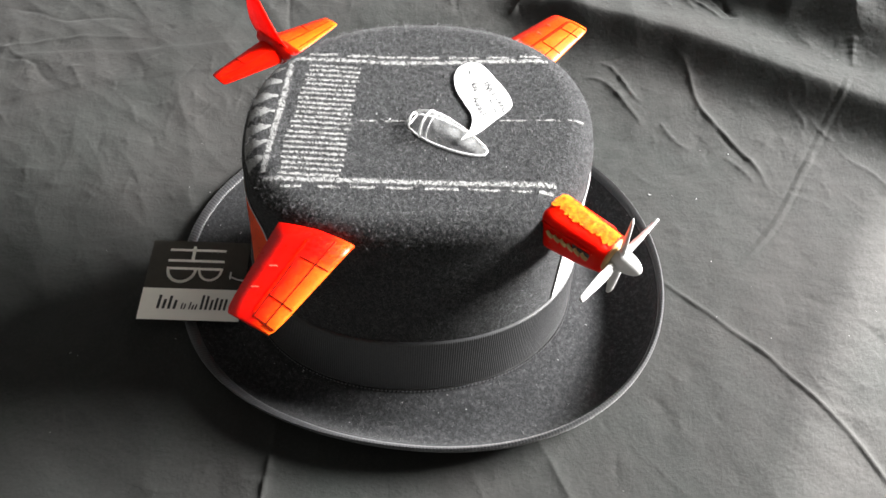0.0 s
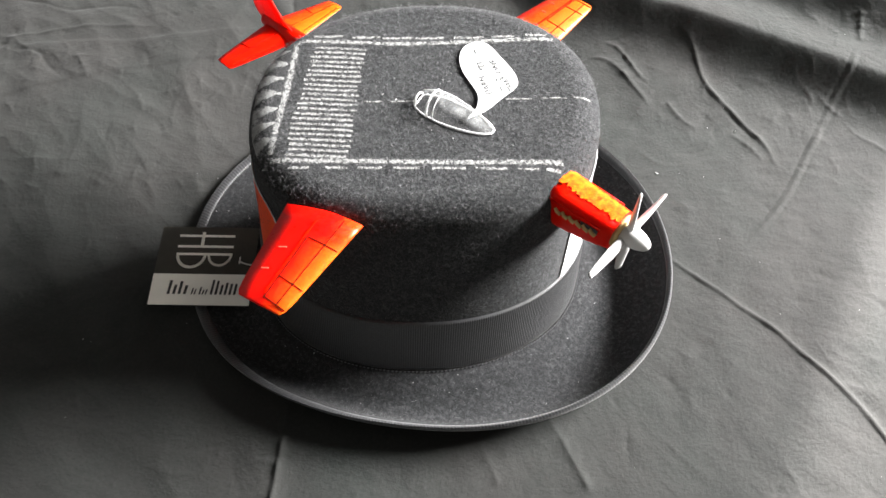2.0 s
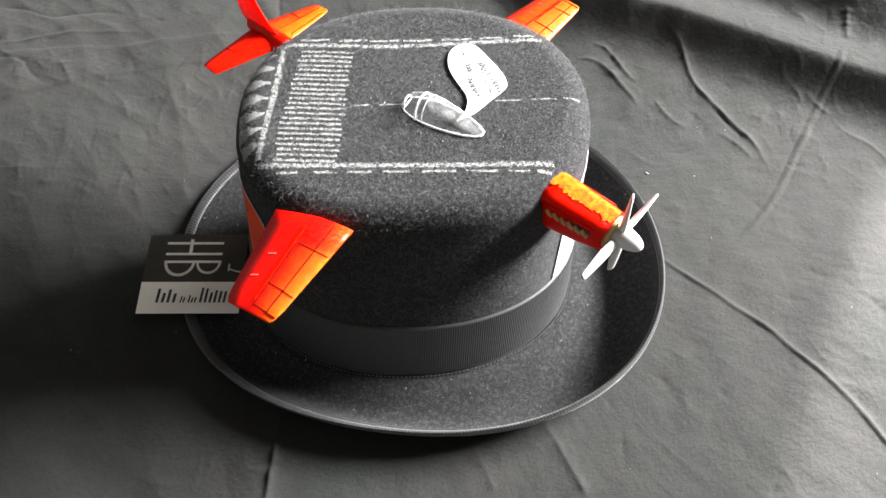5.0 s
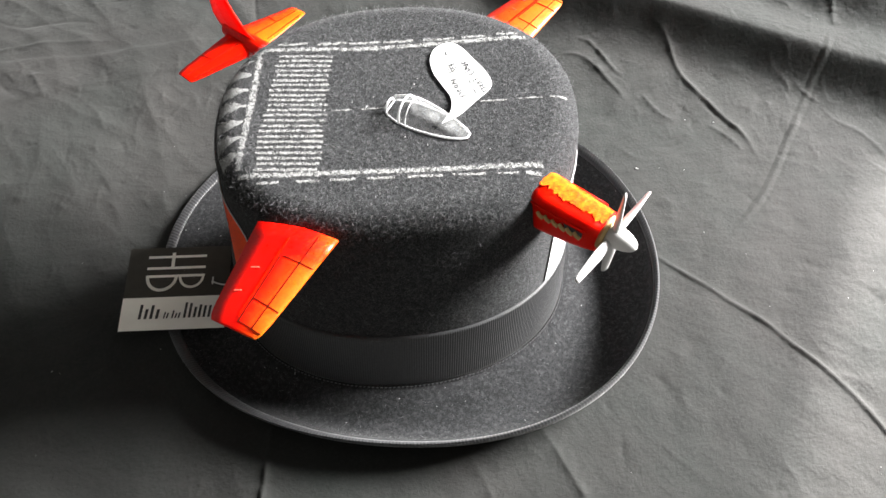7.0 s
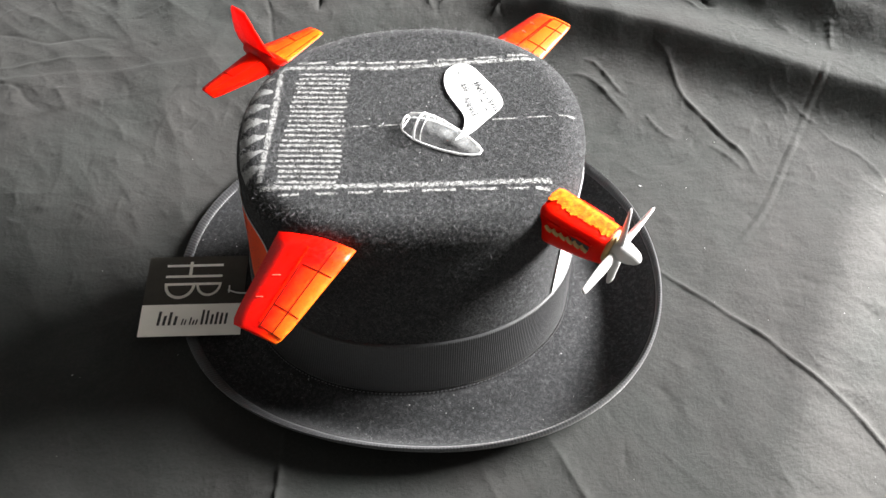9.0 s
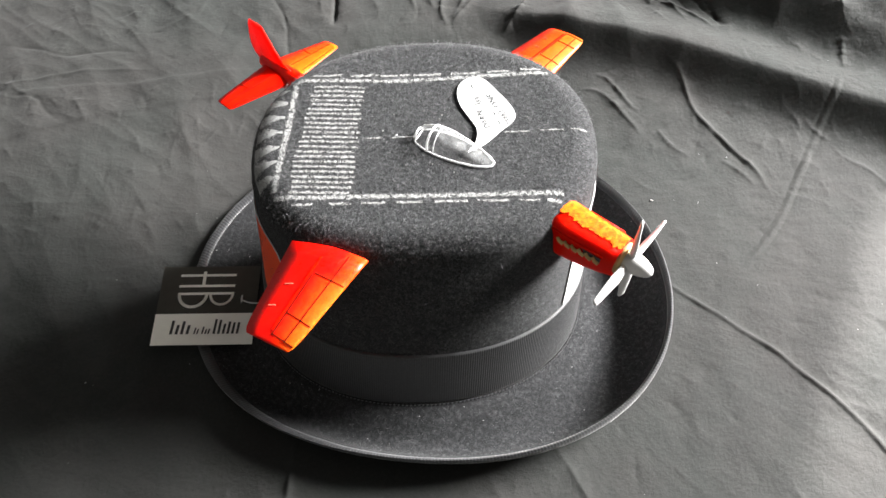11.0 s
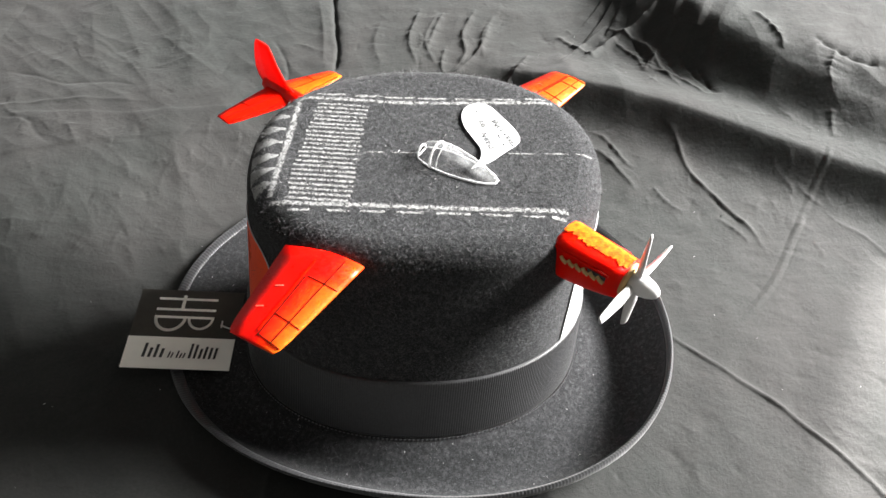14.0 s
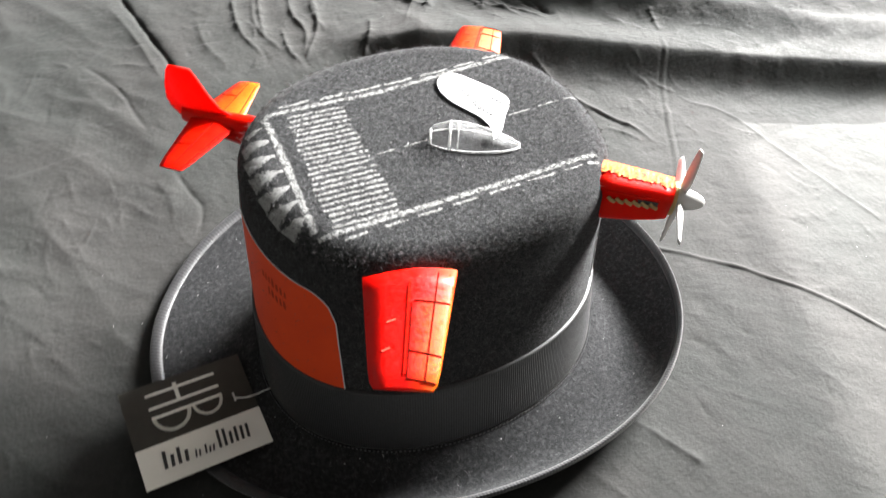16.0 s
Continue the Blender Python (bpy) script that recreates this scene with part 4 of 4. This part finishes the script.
    for d in (z, -z, v, -v):
        side = u.cross(d)
        rings = []
        for r, w, t in ((0.03, 0.018, 0.018), (0.08, 0.028, 0.017), (0.16, 0.034, 0.014), (0.24, 0.031, 0.011), (0.32, 0.026, 0.009), (0.348, 0.023, 0.008), (0.358, 0.017, 0.006)):
            tw = radians(52 - 70 * r)
            ax, bx = side * math.cos(tw) + u * math.sin(tw), u * math.cos(tw) - side * math.sin(tw)
            rings.append([(hub + d * r + ax * w * math.cos(a) + bx * t * math.sin(a)) * DM for a in (i * math.tau / 12 for i in range(12))])
        loft("blade", rings, WHITE, prop, "white propeller blade")
    return nose


def part_empty(name, parent):
    ob = new(name)
    ob.empty_display_size = 0.005
    ob.parent = parent
    return ob


build_nose()


# ---- canopy and speech bubble ----
def build_canopy():
    can = thing("toy_canopy", "clear plastic toy cockpit canopy lying on the crown", "toy canopy", "toy aeroplane pieces")
    a, b = Vector((-0.065, -0.30, 0)), Vector((0.375, -0.555, 0))
    d = (b - a).normalized()
    s = Vector((-d.y, d.x, 0))
    L = (b - a).length
    base = 1.492
    def ring(t, w, h, k=0.0):
        p = a + d * L * t
        out = []
        for i in range(13):
            q = math.pi * i / 12
            out.append((p + s * w * math.cos(q) + Vector((0, 0, base + k + h * math.sin(q) ** 0.8))) * DM)
        return out
    prof = ((0.0, 0.046, 0.05), (0.035, 0.064, 0.075), (0.13, 0.080, 0.09), (0.21, 0.090, 0.108), (0.30, 0.093, 0.108), (0.42, 0.094, 0.10), (0.62, 0.084, 0.075), (0.8, 0.066, 0.045), (0.93, 0.042, 0.02), (1.0, 0.016, 0.006))
    rings = [ring(*p) for p in prof]
    outer = [p for r in rings for p in r]
    faces = ring_faces(len(rings), 13, closed=False)
    ob = put_mesh("shell", outer, faces, CLEAR, can)
    mod = ob.modifiers.new("thickness", "SOLIDIFY")
    mod.thickness = 0.0009
    edge = [r[0] for r in rings] + [r[-1] for r in rings[::-1]]
    tube("rim", edge + [edge[0]], 0.00065, FROST, can, "whitish plastic rim")
    for i, r in ((0, 0.0007), (3, 0.0007), (4, 0.0003)):
        tube("frame_bar", rings[i], r, FROST, can, "whitish moulded frame")
    tube("frame_bar", [rings[k][3] for k in range(0, 9)], 0.0005, FROST, can, "whitish moulded frame")
    return can


build_canopy()


def letters(text, size, m, material, parent, name="lettering", lie=None):
    cu = bpy.data.curves.new(name, "FONT")
    cu.body, cu.size, cu.extrude, cu.offset = text, size, 0.00005, 0.00005
    tmp = bpy.data.objects.new(name, cu)
    scene.collection.objects.link(tmp)
    me = bpy.data.meshes.new_from_object(tmp.evaluated_get(bpy.context.evaluated_depsgraph_get()))
    bpy.data.objects.remove(tmp)
    bpy.data.curves.remove(cu)
    me.materials.clear()
    me.materials.append(material)
    me.transform(m)
    if lie:
        for v in me.vertices:
            v.co.z += (lie(v.co.x / DM, v.co.y / DM) + 0.009) * DM - m.translation.z
    ob = new(name, me)
    ob.parent = parent
    return ob


def bubble_z(x, y):
    return 1.506 + 0.03 * (y + 0.1) - 0.02 * (x - 0.35) + 0.045 * min(1.0, max(0.0, (-0.20 - y) / 0.28)) ** 2


def build_bubble():
    bub = thing("speech_bubble", "white paper speech bubble with handwritten words, beside the canopy", "paper bubble")
    pts = [(0.228, -0.50), (0.275, -0.41), (0.292, -0.33), (0.285, -0.255), (0.24, -0.165), (0.192, -0.06), (0.18, 0.05), (0.215, 0.135), (0.295, 0.172), (0.365, 0.14), (0.435, 0.04), (0.505, -0.07), (0.535, -0.16), (0.515, -0.22), (0.43, -0.31), (0.325, -0.435)]
    line = smooth_line([(*p, 0) for p in pts + [pts[0]]], 4)[:-1]
    bm = bmesh.new()
    bm.faces.new([bm.verts.new((p.x, p.y, 0)) for p in line])
    for i in range(1, 24):
        bmesh.ops.bisect_plane(bm, geom=bm.verts[:] + bm.edges[:] + bm.faces[:], plane_co=(0, -0.52 + 0.03 * i, 0), plane_no=(0, 1, 0))
    for v in bm.verts:
        v.co = Vector((v.co.x, v.co.y, bubble_z(v.co.x, v.co.y))) * DM
    bmesh.ops.solidify(bm, geom=bm.faces[:], thickness=0.0003)
    part("paper", bm, PAPER, bub, smooth=False)
    for text, x, y, size, turn in (("DARN", 0.380, -0.270, 0.056, 109), ("SEE", 0.340, -0.07, 0.054, 106), ("ONE", 0.445, -0.095, 0.060, 113), ("THAT", 0.518, -0.240, 0.054, 113)):
        m = Matrix.Translation(Vector((x, y, bubble_z(x, y) + 0.003)) * DM) @ Matrix.Rotation(radians(turn), 4, "Z")
        letters(text, size * DM, m, INK, bub, lie=bubble_z)
    # words too faint to read
    for x, y, w in ((0.43, -0.225, 0.018), (0.405, -0.15, 0.02), (0.275, 0.085, 0.02)):
        d = Vector((math.cos(radians(106)), math.sin(radians(106)), 0))
        n = Vector((-d.y, d.x, 0))
        p = Vector((x, y, bubble_z(x, y) + 0.004))
        slab("faint_word", [(p + d * (w * i) + n * (0.004 * j)) * DM for i, j in ((-1, -1), (1, -1), (1, 1), (-1, 1))], (0, 0, 1), 0.0001, INK, bub)
    return bub


build_bubble()


# ---- hang tag ----
def build_tag():
    tag = thing("hang_tag", "dark card hang tag with a cream strip, lying on the brim", "hang tag")
    o = Vector((-2.075, -0.96, 0.135))
    ex = (Vector((-1.35, -0.955, 0.10)) - o)
    ey = Vector((0.03, 0.64, 0.05))
    up = ex.cross(ey).normalized()
    W = ex.length
    ex.normalize()
    H = ey.length
    ey = (ey - ex * ey.dot(ex)).normalized()
    at = lambda u, v, lift=0.0: (o + ex * (u * W) + ey * (v * H) + up * lift) * DM
    rect = lambda u0, v0, u1, v1, lift: [at(u0, v0, lift), at(u1, v0, lift), at(u1, v1, lift), at(u0, v1, lift)]
    slab("card", rect(0, 0, 1, 1, 0), up, 0.0006, CARD_DARK, tag)
    strip = 0.385
    slab("cream_strip", rect(0.0, 0.0, 1.0, strip, 0.002), up, 0.0002, CARD_LIGHT, tag)
    # words of the shop's name as plain upright bars
    rnd = random.Random(8)
    u = 0.17
    for word, h, gap in ((4, 0.17, 0.054), (2, 0.075, 0.028), (3, 0.09, 0.030), (6, 0.18, 0.046)):
        for i in range(word):
            hh = h * (1.0 if i == 0 else rnd.uniform(0.6, 0.95))
            slab("print_bar", [at(u + a, v, 0.005) for a, v in ((0.0, 0.13), (gap * 0.5, 0.13), (gap * 0.5 + 0.012, 0.13 + hh), (0.012, 0.13 + hh))], up, 0.0001, BLACKPRINT, tag)
            u += gap
        u += 0.022
    # monogram of plain strokes
    for u0, v0, u1, v1 in ((0.19, 0.865, 0.76, 0.895), (0.19, 0.725, 0.76, 0.755), (0.42, 0.755, 0.452, 0.93), (0.19, 0.625, 0.76, 0.655)):
        slab("monogram_stroke", rect(u0, v0, u1, v1, 0.003), up, 0.0002, PRINT, tag)
    for c, rx, ry in ((0.345, 0.155, 0.18), (0.635, 0.125, 0.15)):
        bm = bmesh.new()
        n, vs = 16, []
        for i in range(n + 1):
            a = math.pi + math.pi * i / n
            for r in (1.0, 0.80):
                vs.append(bm.verts.new(at(c + rx * r * math.cos(a), 0.632 + ry * r * math.sin(a), 0.004)))
        for i in range(n):
            bm.faces.new((vs[2 * i], vs[2 * i + 2], vs[2 * i + 3], vs[2 * i + 1]))
        bmesh.ops.solidify(bm, geom=list(bm.faces), thickness=0.0001)
        part("monogram_stroke", bm, PRINT, tag, smooth=False)
    tube("string", smooth_line([at(0.84, 0.55, 0.008), at(0.95, 0.50, 0.02), at(1.1, 0.5, 0.02), Vector((-1.02, -0.72, 0.30)) * DM], 6), 0.0006, STRING, tag, "thin pale string")
    slab("eyelet_bar", rect(0.838, 0.52, 0.853, 0.61, 0.006), up, 0.0004, STRING, tag, "pale plastic fastener")
    return tag


build_tag()


# ---- loose fibres and lint ----
def build_fuzz():
    """Short wool fibres that stand off the felt, in one mesh."""
    rnd = random.Random(21)
    verts, faces = [], []

    def fibre(p, nrm):
        d = (nrm * rnd.uniform(0.0, 0.35) + Vector((rnd.gauss(0, 1), rnd.gauss(0, 1), rnd.gauss(0, 0.2)))).normalized()
        bend = Vector((rnd.gauss(0, 1), rnd.gauss(0, 1), rnd.gauss(0, 1))) * 0.35
        L, w = rnd.uniform(0.006, 0.026), rnd.uniform(0.0004, 0.0008)
        s = d.cross(Vector((rnd.gauss(0, 1), rnd.gauss(0, 1), rnd.gauss(0, 1)))).normalized() * w
        q = p - nrm * 0.001
        n = len(verts)
        for i in range(3):
            c = q + d * (L * i / 2) + bend * L * (i / 2) ** 2
            verts.extend((tuple((c - s) * DM), tuple((c + s) * DM)))
        faces.extend(((n, n + 1, n + 3, n + 2), (n + 2, n + 3, n + 5, n + 4)))

    for _ in range(44000):
        k, rho = rnd.uniform(0, math.tau), math.sqrt(rnd.uniform(0, 1)) * 0.995
        x, y = oval(k, HA * rho, HB * rho)
        out = Vector((math.cos(k), math.sin(k), 0)) * max(0.0, (rho - 0.85) / 0.15)
        fibre(Vector((x, y, top_z(x, y))), (out + Vector((0, 0, 1))).normalized())
    for _ in range(5000):
        k, z = rnd.uniform(0, math.tau), rnd.uniform(0.6, 1.3)
        fibre(wall_point(k, z), Vector((math.cos(k), math.sin(k), 0.1)).normalized())
    for _ in range(5000):
        k, q = rnd.uniform(0, math.tau), rnd.uniform(0.05, 0.93)
        fibre(brim_point(k, q), Vector((0, 0, 1)))
    ob = put_mesh("felt_fuzz", verts, faces, FUZZ, HAT, "loose dark wool fibres", smooth=False)
    tagged(ob, kind="stuff")


def build_lint():
    """Pale specks of lint on the cloth and the hat, in one mesh."""
    rnd = random.Random(33)
    verts, faces = [], []

    def speck(p, r):
        n = len(verts)
        a = rnd.uniform(0, math.tau)
        L = r * rnd.uniform(1.0, 3.0)
        d, s = Vector((math.cos(a), math.sin(a), 0)), Vector((-math.sin(a), math.cos(a), 0))
        for i, w in enumerate((0.3, 1.0, 0.8, 0.2)):
            c = p + d * (L * (i / 3 - 0.5)) + s * rnd.uniform(-0.4, 0.4) * r
            for q in range(3):
                b = math.tau * q / 3
                verts.append(tuple((c + s * (r * w * 0.5 * math.cos(b)) + Vector((0, 0, r * w * 0.5 * (1 + math.sin(b))))) * DM))
        for i in range(3):
            for q in range(3):
                j = (q + 1) % 3
                faces.append((n + i * 3 + q, n + i * 3 + j, n + i * 3 + 3 + j, n + i * 3 + 3 + q))

    xs, ys = SHEET.X[0], SHEET.Y[:, 0]
    ground = lambda x, y: float(SHEET.Z[min(len(ys) - 1, int(np.searchsorted(ys, y))), min(len(xs) - 1, int(np.searchsorted(xs, x)))])
    for x, y in ((-3.05, 1.37), (-1.96, 0.74), (-2.95, 2.1), (2.45, 0.72), (1.75, 0.3)):
        speck(Vector((x, y, ground(x, y))), 0.013)
    for _ in range(90):
        x, y = rnd.uniform(-4.2, 4.2), rnd.uniform(-2.2, 3.2)
        if math.hypot(x / 1.9, (y + 0.5) / 1.6) > 1.0:
            speck(Vector((x, y, ground(x, y))), rnd.uniform(0.003, 0.006))
    for _ in range(60):
        k, q = rnd.uniform(0, math.tau), rnd.uniform(0.05, 0.9)
        speck(brim_point(k, q), rnd.uniform(0.003, 0.007))
    for _ in range(24):
        k, rho = rnd.uniform(0, math.tau), rnd.uniform(0, 0.9)
        x, y = oval(k, HA * rho, HB * rho)
        speck(Vector((x, y, top_z(x, y))), rnd.uniform(0.003, 0.007))
    ob = put_mesh("lint", verts, faces, LINT, None, smooth=False)
    tagged(ob, "pale specks of lint scattered on cloth and hat", "lint", kind="stuff")


build_fuzz()
build_lint()
